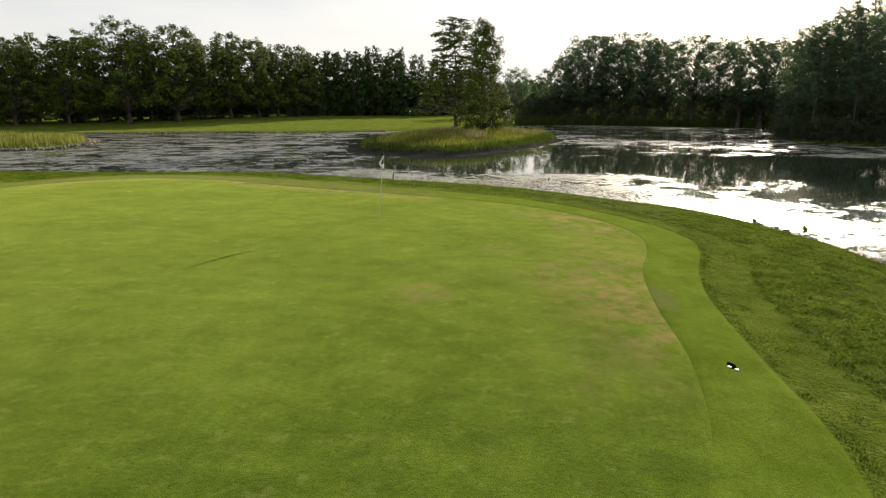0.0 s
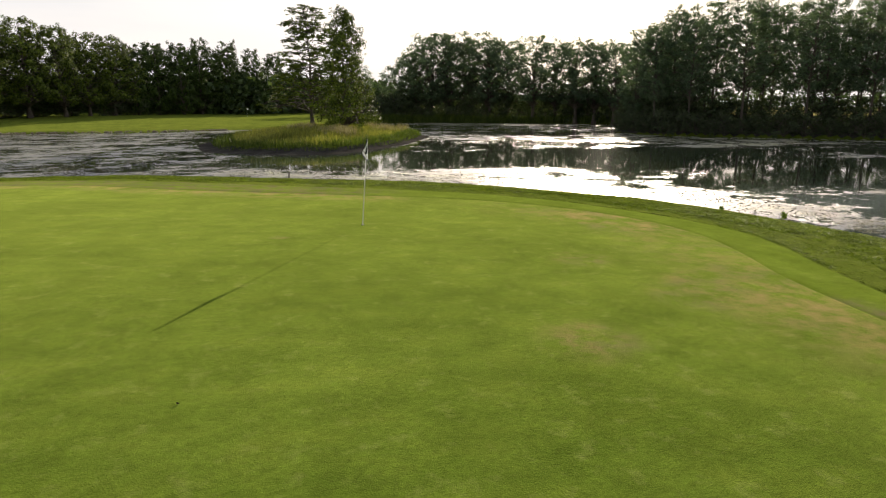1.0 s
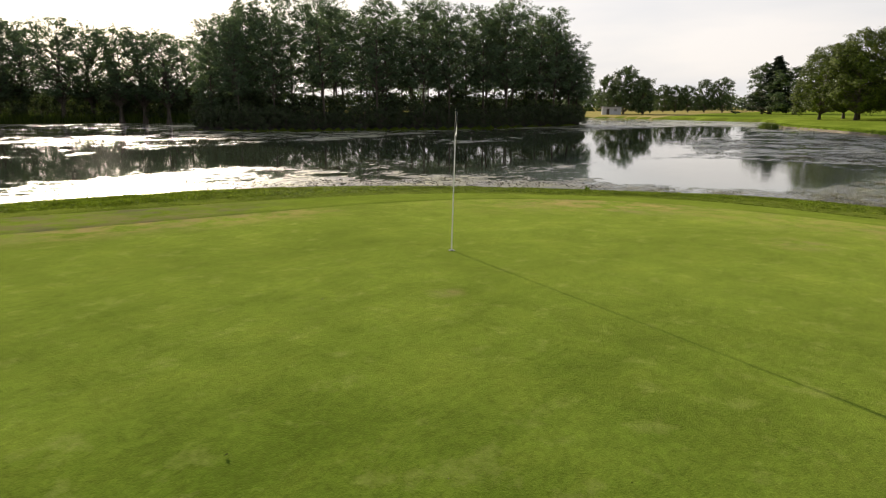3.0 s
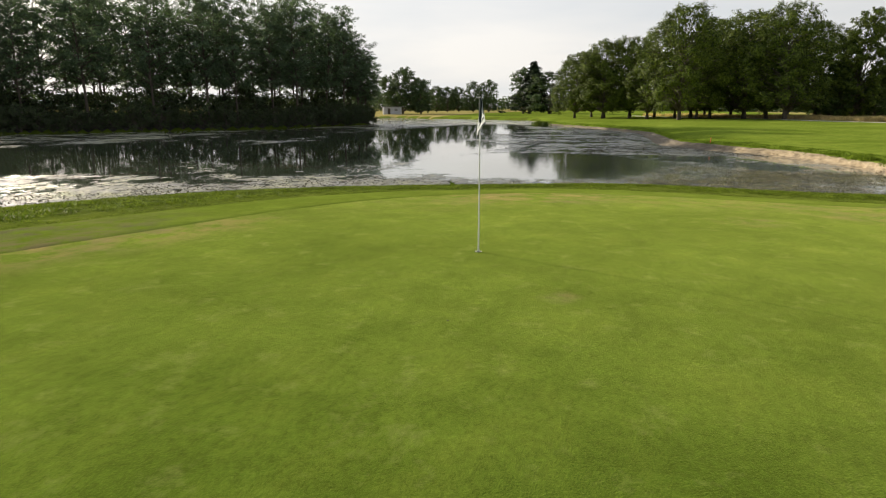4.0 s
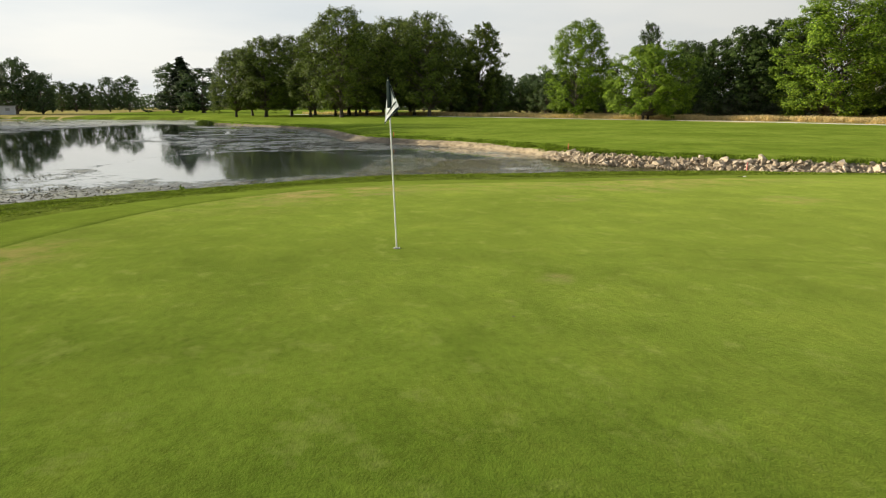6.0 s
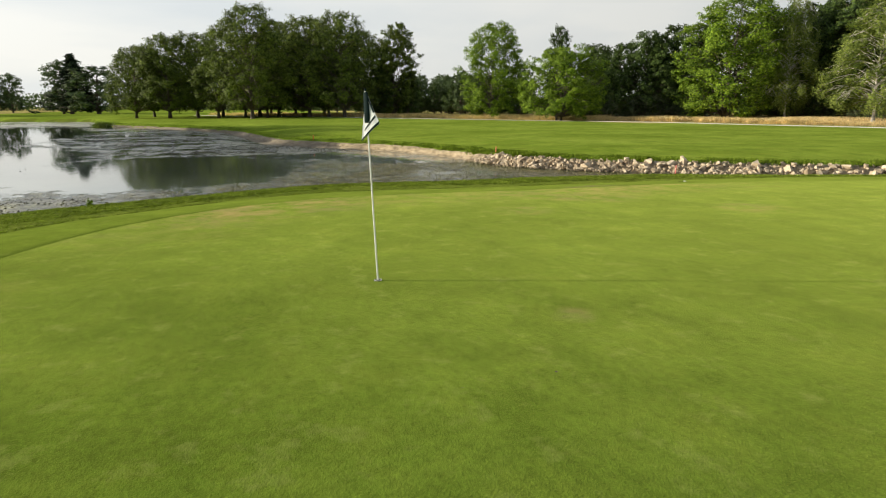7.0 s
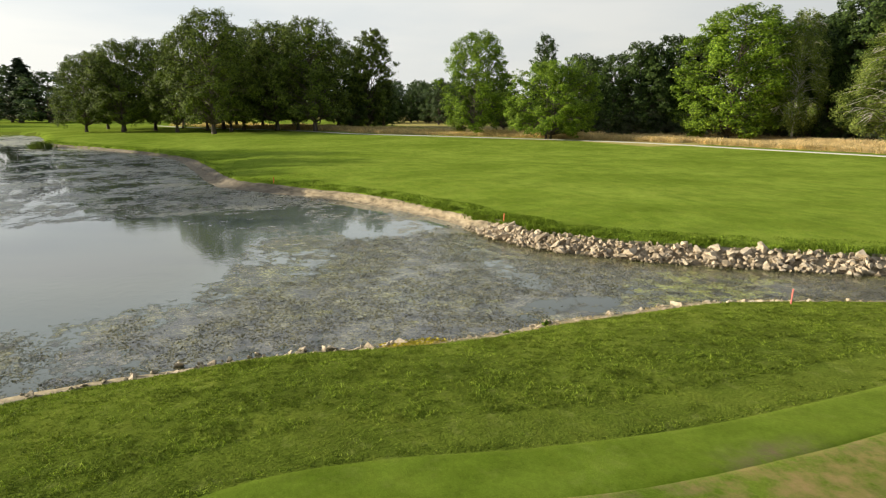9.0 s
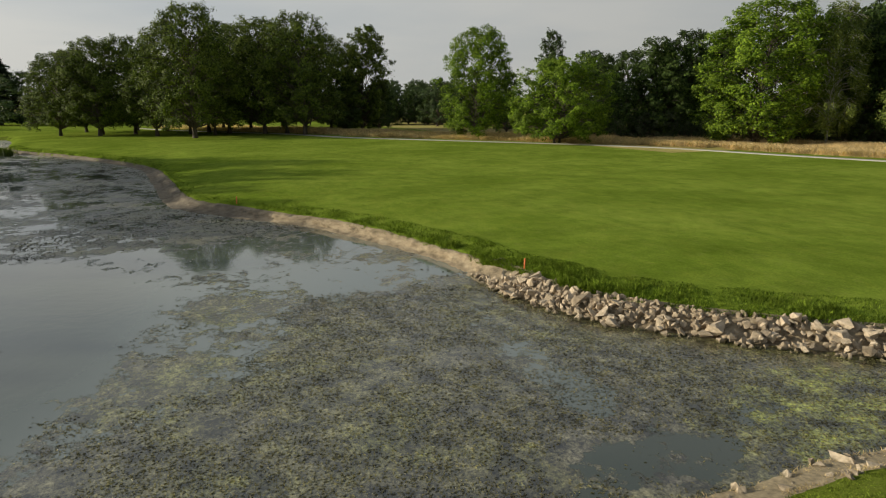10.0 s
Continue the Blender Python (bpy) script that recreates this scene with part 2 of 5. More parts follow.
M_BLADES = blade_material("rough_blades", (0.120, 0.180, 0.019), (0.262, 0.330, 0.046), 0.22, 1.3, 0.45, 0.85, gloss=0.02)
M_BANK = blade_material("uncut_bank_blades", (0.085, 0.140, 0.014), (0.240, 0.325, 0.040), 0.25, 1.2, 0.45, 0.8, gloss=0.02)
M_MEADOW = blade_material("meadow_blades", (0.105, 0.130, 0.030), (0.300, 0.290, 0.085), 0.4, 0.22, 0.5)
M_SEED = blade_material("seeding_stalks", (0.17, 0.14, 0.10), (0.36, 0.31, 0.24), 0.3)
M_REED = blade_material("bank_blades", (0.05, 0.085, 0.015), (0.13, 0.17, 0.035), 0.3)
M_STRAW = blade_material("straw_blades", (0.49, 0.360, 0.185), (0.88, 0.680, 0.40), 0.35)
M_LEAF_OAK = blade_material("oak_leaves", (0.026, 0.048, 0.008), (0.190, 0.248, 0.034), 0.16, 0.55, 0.45)
# green greyed and lifted: haze over the backlit groves is in this colour
M_LEAF_HAZED = blade_material("hazed_alder_leaves", (0.086, 0.129, 0.078), (0.160, 0.228, 0.125), 0.50, shine=(1.18, 1.25, 0.90), gloss=0.2)
M_LEAF_UNDER = blade_material("undergrowth_leaves", (0.045, 0.063, 0.034), (0.115, 0.146, 0.072), 0.3)
M_LEAF_WOOD = blade_material("woodland_leaves", (0.016, 0.034, 0.009), (0.112, 0.172, 0.036), 0.14, 0.55, 0.42)
M_LEAF_LIGHT = blade_material("maple_leaves", (0.045, 0.095, 0.009), (0.265, 0.385, 0.034), 0.24, 0.6, 0.5)
M_LEAF_BIRCH = blade_material("birch_leaves", (0.085, 0.120, 0.026), (0.270, 0.325, 0.075), 0.3, 0.8, 0.6)
M_LEAF_FAR = blade_material("far_leaves", (0.045, 0.078, 0.032), (0.110, 0.155, 0.060), 0.25)
M_YELLOW = blade_material("yellow_petals", (0.35, 0.30, 0.03), (0.62, 0.50, 0.05), 0.2)
M_WEED = blade_material("pond_weed", (0.060, 0.057, 0.024), (0.270, 0.245, 0.100), 0.1, 1.6, 0.30, gloss=0.5)
M_WEED_DARK = blade_material("emergent_weed", (0.040, 0.036, 0.024), (0.150, 0.135, 0.085), 0.1, 0.6, 0.4)
M_NEEDLE = blade_material("conifer_needles", (0.018, 0.032, 0.016), (0.045, 0.070, 0.028), 0.1)


def bark_material(name, low, high, scale=3.0):
    m, n, l, p = material(name)
    f = noise_node(n, l, scale, 6, 0.65, (1, 1, 0.25))
    l.new(ramp(n, l, f, [(0.3, low), (0.7, high)]), p.inputs["Base Color"])
    p.inputs["Roughness"].default_value = 0.9
    bump(n, l, p, f, 0.8, 0.06)
    return m


M_BARK = bark_material("bark", (0.045, 0.035, 0.026), (0.13, 0.105, 0.08))
M_BIRCH_BARK = bark_material("pale_bark", (0.16, 0.14, 0.12), (0.62, 0.58, 0.52), 6)


def stone_material(name="pale_stone", shade=1.0):
    m, n, l, p = material(name)
    f = noise_node(n, l, 5, 7, 0.65)
    col = ramp(n, l, f, [(at, tuple(shade * c for c in col)) for at, col in ((0.25, (0.32, 0.255, 0.175)), (0.55, (0.58, 0.485, 0.36)), (0.8, (0.76, 0.66, 0.52)))])
    o = n.new("ShaderNodeObjectInfo")
    tone = ramp(n, l, o.outputs["Random"], [(0.0, (0.50, 0.47, 0.43)), (0.5, (0.95, 0.92, 0.88)), (1.0, (1.0, 0.98, 0.96))])
    col = mix(n, l, 1.0, col, tone, "MULTIPLY")
    place = n.new("ShaderNodeNewGeometry")      # slime on what the water wets
    up = n.new("ShaderNodeSeparateXYZ")
    l.new(place.outputs["Position"], up.inputs[0])
    above = math_node(n, l, "ADD", math_node(n, l, "SUBTRACT", up.outputs["Z"], -1.40), math_node(n, l, "MULTIPLY", math_node(n, l, "SUBTRACT", noise_node(n, l, 3, 4, 0.6), 0.5), 0.12))
    wet = ramp(n, l, above, [(0.03, grey(0.85)), (0.10, grey(0))])
    l.new(mix(n, l, wet, col, (0.075, 0.070, 0.030)), p.inputs["Base Color"])
    p.inputs["Roughness"].default_value = 0.85
    bump(n, l, p, noise_node(n, l, 18, 6, 0.7), 0.7, 0.03)
    return m


M_STONE = stone_material()
# same stone with its colour darkened, for the far edging that lies in shade
M_STONE_SHADED = stone_material("shaded_stone", 0.45)


def soil_material(name="bare_bank_soil", tint=(1.0, 1.0, 1.0)):
    m, n, l, p = material(name)
    f = noise_node(n, l, 1.6, 7, 0.65, (1, 1, 3))
    col = ramp(n, l, f, [(0.30, (0.105, 0.085, 0.052)), (0.44, (0.25, 0.195, 0.122)), (0.60, (0.38, 0.305, 0.20)), (0.80, (0.50, 0.41, 0.285))])
    l.new(mix(n, l, 1.0, col, tint, "MULTIPLY"), p.inputs["Base Color"])
    p.inputs["Roughness"].default_value = 0.95
    bump(n, l, p, noise_node(n, l, 7, 6, 0.7), 1.0, 0.08)
    return m


M_SOIL = soil_material()
M_SOIL_GREY = soil_material("grey_bank_soil", (0.55, 0.57, 0.62))


def water_material():
    """Pond water with drowned and floating weed, thick where the sheet says so."""
    m, n, l, p = material("pond_water")
    weed = attribute(n, "weed")
    mats = noise_node(n, l, 0.17, 8, 0.60)
    rafts = noise_node(n, l, 0.42, 9, 0.68)
    patches = noise_node(n, l, 1.5, 7, 0.66)
    fine = noise_node(n, l, 5.5, 6, 0.72)
    mats = math_node(n, l, "ADD", math_node(n, l, "MULTIPLY", mats, 0.7), 0.15)
    cover = math_node(n, l, "ADD", mats, math_node(n, l, "MULTIPLY", math_node(n, l, "SUBTRACT", patches, 0.5), 0.8))
    cover = math_node(n, l, "ADD", cover, math_node(n, l, "MULTIPLY", math_node(n, l, "SUBTRACT", rafts, 0.5), 1.3))
    cover = math_node(n, l, "ADD", cover, math_node(n, l, "MULTIPLY", math_node(n, l, "SUBTRACT", fine, 0.5), 0.75))
    cover = math_node(n, l, "ADD", cover, math_node(n, l, "MULTIPLY", math_node(n, l, "SUBTRACT", weed, 0.5), 0.85))
    mask = ramp(n, l, cover, [(0.47, grey(0)), (0.56, grey(1))])
    hue = ramp(n, l, noise_node(n, l, 0.35, 6, 0.6), [(0.35, (0.215, 0.200, 0.130)), (0.55, (0.250, 0.235, 0.105)), (0.72, (0.270, 0.275, 0.080))])
    speck = ramp(n, l, noise_node(n, l, 9, 6, 0.85), [(0.38, grey(0.10)), (0.50, grey(0.65)), (0.64, grey(1.5))])
    # pale makes the mats lighter and bluer for the sky glare they mirror
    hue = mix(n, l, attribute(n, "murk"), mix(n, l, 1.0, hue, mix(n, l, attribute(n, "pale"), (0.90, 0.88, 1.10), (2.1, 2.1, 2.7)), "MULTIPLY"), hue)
    hue = mix(n, l, ramp(n, l, math_node(n, l, "ADD", attribute(n, "algae"), math_node(n, l, "MULTIPLY", math_node(n, l, "SUBTRACT", noise_node(n, l, 0.8, 6, 0.65), 0.5), 1.6)), [(0.42, grey(0)), (0.75, grey(1))]), hue, (0.36, 0.385, 0.075))
    plants = mix(n, l, 1.0, hue, speck, "MULTIPLY")
    plants = mix(n, l, 0.85, plants, ramp(n, l, noise_node(n, l, 1.6, 7, 0.74), [(0.38, grey(0.10)), (0.50, grey(0.7)), (0.64, grey(1.6))]), "MULTIPLY")
    deep = mix(n, l, attribute(n, "murk"), (0.046, 0.058, 0.036), (0.175, 0.205, 0.185))
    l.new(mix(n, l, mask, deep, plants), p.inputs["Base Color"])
    wetness = mix(n, l, math_node(n, l, "MULTIPLY", attribute(n, "film"), 1.0), grey(0.42), grey(0.13))
    l.new(mix(n, l, mask, grey(0.035), wetness), p.inputs["Roughness"])
    p.inputs["IOR"].default_value = 2.05
    ripple = noise_node(n, l, 1.1, 4, 0.55)
    chop = math_node(n, l, "MULTIPLY", noise_node(n, l, 3.2, 3, 0.5, (1.0, 1.0, 1.0)), attribute(n, "breeze"))
    ripple = math_node(n, l, "ADD", ripple, math_node(n, l, "MULTIPLY", chop, 1.5))
    leaves = math_node(n, l, "MULTIPLY", math_node(n, l, "MULTIPLY", noise_node(n, l, 11, 5, 0.75), mask), math_node(n, l, "SUBTRACT", 1.0, math_node(n, l, "MULTIPLY", attribute(n, "film"), 0.72)))
    h = math_node(n, l, "ADD", math_node(n, l, "MULTIPLY", ripple, 0.055), math_node(n, l, "MULTIPLY", leaves, 0.5))
    bump(n, l, p, h, 0.7, 0.06)
    return m


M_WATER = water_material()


def plain(name, col, rough=0.6, metal=0.0, grain=8.0, depth=0.25):
    m, n, l, p = material(name)
    f = noise_node(n, l, grain, 5, 0.6)
    l.new(mix(n, l, 1.0, col, ramp(n, l, f, [(0.2, grey(1 - depth)), (0.8, grey(1.0))]), "MULTIPLY"), p.inputs["Base Color"])
    p.inputs["Roughness"].default_value, p.inputs["Metallic"].default_value = rough, metal
    return m


M_POLE = plain("white_fibreglass", (0.82, 0.81, 0.76), 0.35)
M_CLOTH = plain("white_nylon", (0.90, 0.91, 0.92), 0.6, 0, 8.0, 0.08)
glow = M_CLOTH.node_tree.nodes.new("ShaderNodeBsdfTranslucent")    # thin cloth lets the sun through
glow.inputs["Color"].default_value = (0.88, 0.89, 0.90, 1)
half = M_CLOTH.node_tree.nodes.new("ShaderNodeMixShader")
half.inputs[0].default_value = 0.5
M_CLOTH.node_tree.links.new(M_CLOTH.node_tree.nodes["Principled BSDF"].outputs[0], half.inputs[1])
M_CLOTH.node_tree.links.new(glow.outputs[0], half.inputs[2])
M_CLOTH.node_tree.links.new(half.outputs[0], M_CLOTH.node_tree.nodes["Material Output"].inputs["Surface"])
M_CLOTH_DARK = plain("dark_green_nylon", (0.006, 0.018, 0.018), 0.8)
M_CLOTH_DARK.node_tree.nodes["Principled BSDF"].inputs["Specular IOR Level"].default_value = 0.1
# black that paints the shade inside the cup and the sprinkler's hollow
M_HOLE_SHADE = plain("hole_shade", (0.006, 0.006, 0.005), 1.0)
M_HOLE_SHADE.node_tree.nodes["Principled BSDF"].inputs["Specular IOR Level"].default_value = 0.0
M_WHITE = plain("white_plastic", (0.80, 0.80, 0.76), 0.35)
M_ORANGE = plain("orange_paint", (0.70, 0.16, 0.03), 0.5)
M_RED = plain("red_paint", (0.72, 0.20, 0.16), 0.5)
M_WOOD = plain("grey_wood", (0.09, 0.07, 0.055), 0.85)
M_PATH = plain("pale_gravel", (0.54, 0.51, 0.44), 0.9, 0, 3.0)
M_EDGE = plain("pale_grit", (0.50, 0.40, 0.245), 0.95, 0, 9.0, 0.75)
M_WALL = plain("pale_plaster", (0.55, 0.56, 0.58), 0.85, 0, 1.0)
M_ROOF = plain("grey_roof", (0.30, 0.29, 0.29), 0.8, 0, 1.0)

# ---------------------------------------------------------------- ground plan
WATER = -1.40
NEAR = [(-75, 58), (-60, 45), (-46, 42), (-34, 41), (-26, 42), (-18, 43.5), (-10, 42.5), (-4, 40.5), (2, 38), (7, 35.5), (10.6, 32.5),
        (12.6, 28), (13.4, 24), (13.4, 21), (13.35, 19), (13.0, 17.4), (12.5, 15.4), (12.25, 13.6), (12.4, 11.2), (12.25, 8.7), (12.2, 6.6), (11.7, 4.6), (11.0, 2.9), (9.6, 0), (6.5, -6), (1, -14), (-8, -30), (-20, -52), (-30, -84)]
FAIR = [(-26, -86), (-16, -54), (-4, -33), (3.5, -18), (7.5, -10), (11.8, -3.2), (15.0, 1.1), (17.8, 4.1), (20.5, 6.1), (23.5, 7.1), (26.0, 7.1), (28.5, 7.0), (32.8, 8.1),
        (39.2, 10.5), (44.6, 14.3), (50.5, 17.5), (63.5, 18.5), (80, 20.3), (98, 28.5), (112, 37), (124, 40), (140, 42), (156, 47), (163, 62), (172, 80)]
BACK = [(185, 98), (172, 112), (150, 125), (120, 140), (92, 150), (74, 153), (61, 164), (40, 176), (26, 184), (12, 183), (0, 168),
        (-12, 148), (-29, 131), (-55, 123), (-76, 117), (-92, 109), (-86, 102), (-67, 96), (-58, 84), (-57, 74), (-63, 70)]
near_line, fair_line, back_line = smooth_open(NEAR, 6), smooth_open(FAIR, 6), smooth_open(BACK, 4)
shore = np.concatenate([near_line, fair_line, back_line])
SIDE = np.concatenate([np.zeros(len(near_line), int), np.ones(len(fair_line), int), np.full(len(back_line), 2)])
ISLE_SMALL = smooth_closed([(-18, 80), (-15.5, 73), (-10, 69.8), (-5, 69.2), (-1, 74), (3, 82), (7, 94), (9, 104), (4, 111), (-5, 113), (-14, 105), (-19, 92)], 6)
ISLE_WOOD = smooth_closed([(45.8, 108), (48, 99), (58, 90), (74, 79.5), (92, 74), (105, 72.5), (114, 76), (116, 86), (104, 102), (80, 118), (60, 124), (49, 118)], 6)
GREEN = smooth_closed([(0.8, 3.0), (2.2, 5.8), (2.85, 7.6), (3.25, 10.0), (3.35, 12.6), (3.7, 15.6), (4.4, 18.2), (4.6, 20.4), (3.9, 22.8), (1.8, 25.2),
                       (-1.2, 26.8), (-4.6, 27.9), (-8.5, 29.1), (-11.8, 30.2), (-15.5, 31.8), (-20, 31), (-23, 25), (-23, 16), (-18, 8), (-10, 2.5), (-4, 1.0)], 6)
FRINGE = smooth_closed([(1.8, 1.5), (3.6, 4.8), (4.4, 7.4), (4.5, 10.6), (4.7, 13.6), (5.3, 16.4), (6.0, 18.6), (6.2, 20.8), (5.2, 23.8), (2.8, 26.5),
                        (-0.6, 28.6), (-4.2, 30.2), (-8.0, 31.8), (-11.5, 33.2), (-16, 34.6), (-21.5, 33), (-25, 26), (-25, 15), (-19.5, 6), (-11, 0.6), (-4, -1.0)], 6)


def muddy_shelf(x):
    """How far the fairway's bank is worn down to a wide muddy slope."""
    return ease(x, 40, 46) * (1 - ease(x, 66, 84))


def height(x, y):
    """The land's height at arrays of places."""
    x, y = np.asarray(x, float), np.asarray(y, float)
    d, which = reach(shore, x, y)
    wet = inside(shore, x, y)
    side = SIDE[which]
    dn, _ = reach(near_line, x, y, False)
    # green and its shoulder
    top = -0.035 - 0.018 * (x + 4) - 0.10 * ease(x, 2.5, 7.0) + 0.05 * wave(x, y, 7, 3) - 0.25 * ease(np.hypot(x + 8, y - 17), 14, 26)
    near = WATER - 0.12 + (top - WATER + 0.12) * (1 - np.exp(-np.maximum(dn, 0) / (1.35 + 1.25 * ease(y, 19, 27))))
    # mown bank with a bare edge
    stony = (1 - ease(x, 24.0, 26.5))
    shelf = muddy_shelf(x)
    slope = 1 + 1.3 * shelf
    bare = 0.50 * ease(d, 0.36 * slope, 0.66 * slope)
    fair = (WATER - 0.10 * stony + (1 - stony) * bare + stony * 0.70 * ease(d, 0.15, 1.6) + 0.14 * (1 - stony) * ease(d, 0.6 * slope, 2.2 * slope) + (0.30 + 0.05 * stony) * ease(d, 0.8, 9)
            + 0.30 * ease(d, 10, 45) + 0.12 * wave(x, y, 24, 5) * ease(d, 3, 14))
    back = WATER + 0.45 * ease(d, 0, 1.4) + 0.75 * ease(d, 1, 30) + 1.1 * ease(d, 14, 60) * (x < 40) * ease(-x, -40, -5) + 0.12 * wave(x, y, 30, 6)
    land = np.where(side == 0, near, np.where(side == 1, fair, back))
    land = land * (1 - ease(np.hypot(x, y), 330, 700)) + (-0.2) * ease(np.hypot(x, y), 330, 700)
    bed = WATER - 0.10 - 1.3 * ease(d, 0.0, 9)
    h = np.where(wet, bed, land)
    for isle, tall in ((ISLE_SMALL, 1.35), (ISLE_WOOD, 1.0)):
        di, _ = reach(isle, x, y)
        ins = inside(isle, x, y)
        up = WATER + 0.55 * ease(di, 0, 0.9) + (tall - 0.55) * ease(di, 0.8, 9)
        h = np.where(ins, up, np.where(wet & (di < 6), np.maximum(h, WATER - 0.05 - 0.25 * di), h))
    return h


def steps(*runs):
    out = []
    for a, b, s in runs:
        out.append(np.arange(a, b, s))
    return np.concatenate(out)


gx = steps((-3000, -600, 300), (-600, -200, 40), (-200, -90, 4), (-90, -26, 1.5), (-26, -2, 0.5), (-2, 30, 0.22), (30, 60, 0.5), (60, 125, 1.0), (125, 260, 4), (260, 600, 40), (600, 3001, 300))
gy = steps((-3000, -600, 300), (-600, -160, 40), (-160, -60, 4), (-60, -8, 1.5), (-8, 26, 0.22), (26, 46, 0.4), (46, 125, 0.9), (125, 260, 3), (260, 600, 40), (600, 3001, 300))
GX, GY = np.meshgrid(gx, gy)
GZ = height(GX, GY)
v, f = sheet(gx, gy, GZ)
side_of = np.array(SIDE)[reach(shore, GX.ravel(), GY.ravel())[1]]
ground_mesh = mesh_from("ground", v, f, M_ROUGH, True)
ground_mesh.materials.append(M_FAIRWAY)
# far-left fairway keeps the darker rough turf in place of tree shade
far_face = (side_of[f[:, 0]] > 0) & ~inside(shore, v[f[:, 0], 0], v[f[:, 0], 1]) & ~((v[f[:, 0], 0] < 6) & (v[f[:, 0], 1] > 60))
ground_mesh.materials.append(M_MEADOW_GROUND)
dry = far_face & ((v[f[:, 0], 0] > 60) & (v[f[:, 0], 1] < -36) | (v[f[:, 0], 0] > 172) & (v[f[:, 0], 1] > 78))
# far shore under the oaks: the mud's dark colour stands in for shade
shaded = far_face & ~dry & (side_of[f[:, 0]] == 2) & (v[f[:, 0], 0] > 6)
ground_mesh.materials.append(M_MUD_SHADE)
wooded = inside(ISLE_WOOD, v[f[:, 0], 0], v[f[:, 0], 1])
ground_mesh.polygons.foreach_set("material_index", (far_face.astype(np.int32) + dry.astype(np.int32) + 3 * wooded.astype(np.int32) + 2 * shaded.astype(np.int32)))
ground = tagged(new("ground", ground_mesh), "rough and fairway grass round a pond", "ground", kind="structure")


def ground_at(x, y):
    return float(height(np.array([x]), np.array([y]))[0])


def heights(x, y):
    """The height of the built sheet, between its grid lines."""
    i = np.clip(np.searchsorted(gx, x) - 1, 0, len(gx) - 2)
    j = np.clip(np.searchsorted(gy, y) - 1, 0, len(gy) - 2)
    s, t = (x - gx[i]) / (gx[i + 1] - gx[i]), (y - gy[j]) / (gy[j + 1] - gy[j])
    return (GZ[j, i] * (1 - s) + GZ[j, i + 1] * s) * (1 - t) + (GZ[j + 1, i] * (1 - s) + GZ[j + 1, i + 1] * s) * t


def lawn(name, outline, rings, lift, mat, label, category, inner=None, wear=None):
    """A mown sheet that lies on the ground within an outline, or between two; turned down at its rim."""
    mid = np.array([-9.0, 17.0])
    fr = np.linspace(0.0005, 1, rings)
    n = len(outline)
    if inner is None:
        pts = mid + (outline - mid)[None] * fr[:, None, None]
    else:
        pts = inner[None] + (outline - inner)[None] * np.concatenate([[0.0], np.linspace(0.05, 1, rings - 1)])[:, None, None]
    x, y = pts[..., 0].ravel(), pts[..., 1].ravel()
    z = heights(x, y) + lift
    z.reshape(rings, n)[-1] -= lift + 0.01
    if inner is not None:
        z.reshape(rings, n)[0] -= lift
    i = (np.arange(rings - 1)[:, None] * n + np.arange(n)[None])
    j = (np.arange(rings - 1)[:, None] * n + (np.arange(n)[None] + 1) % n)
    faces = np.stack([i, i + n, j + n, j], 2).reshape(-1, 4)
    me = mesh_from(name, np.stack([x, y, z], 1), faces, mat, True)
    if wear is not None:
        a = me.attributes.new("wear", "FLOAT", "POINT")
        a.data.foreach_set("value", wear(x, y).astype(np.float32))
    return tagged(new(name, me), label, category, kind="structure")


def green_wear(x, y):
    d, _ = reach(GREEN, x, y)
    rim = 1.25 * (1 - ease(d, 0.6, 3.4)) * ease(x, -3, 2.0) * ease(y, 7, 11) * (1 - 0.75 * ease(y, 23.2, 24.6)) * (0.62 + 0.5 * wave(x, y, 2.6, 8))
    rim2 = (1 - ease(d, 0.3, 2.0)) * ease(y, 24, 27.5) * (1 - ease(x, -4, -1.5))
    spot = np.zeros_like(x)
    for sx, sy, r in ((-6.4, 20.45, 0.28), (1.2, 14.6, 1.2), (0.2, 17.5, 0.9), (-1.6, 12.8, 1.0), (2.6, 12.2, 0.9), (3.2, 13.6, 1.5), (3.4, 20.4, 1.2), (1.8, 15.4, 1.2), (2.5, 21.6, 1.3), (2.0, 22.9, 1.0)):
        spot = np.maximum(spot, 0.75 * (1 - ease(np.hypot(x - sx, y - sy), 0.3 * r, r)))
    return np.clip(np.maximum(np.maximum(rim, rim2), spot), 0, 1)


def fringe_wear(x, y):
    spot = 1.2 - 1.4 * np.hypot((x - 3.5) / 0.62, (y - 13.4) / 1.5)
    back = 0.85 * ease(y, 27.0, 28.5) * (1 - ease(x, -5.0, -1.5))       # bare greyish strip at the back
    return np.clip(np.maximum(spot, back), 0, 1)


fringe = lawn("fringe", FRINGE, 15, 0.018, M_FRINGE, "closely mown collar of brighter grass round the green", "fringe", inner=GREEN + (np.array([-9.0, 17.0]) - GREEN) * 0.004, wear=fringe_wear)
green = lawn("putting_green", GREEN, 150, 0.012, M_GREEN, "smooth putting green with brown worn patches along its edge", "golf green", wear=green_wear)

# pond
wx = steps((-110, 0, 2.5), (0, 12, 0.8), (12, 16, 0.25), (16, 60, 0.8), (60, 200, 2.5))
wy = steps((-100, 0, 2.0), (0, 7, 0.8), (7, 13, 0.25), (13, 50, 0.8), (50, 200, 2.5))
WXX, WYY = np.meshgrid(wx, wy)
v, f = sheet(wx, wy, np.full(WXX.shape, WATER))
water_mesh = mesh_from("water", v, f, M_WATER, True)
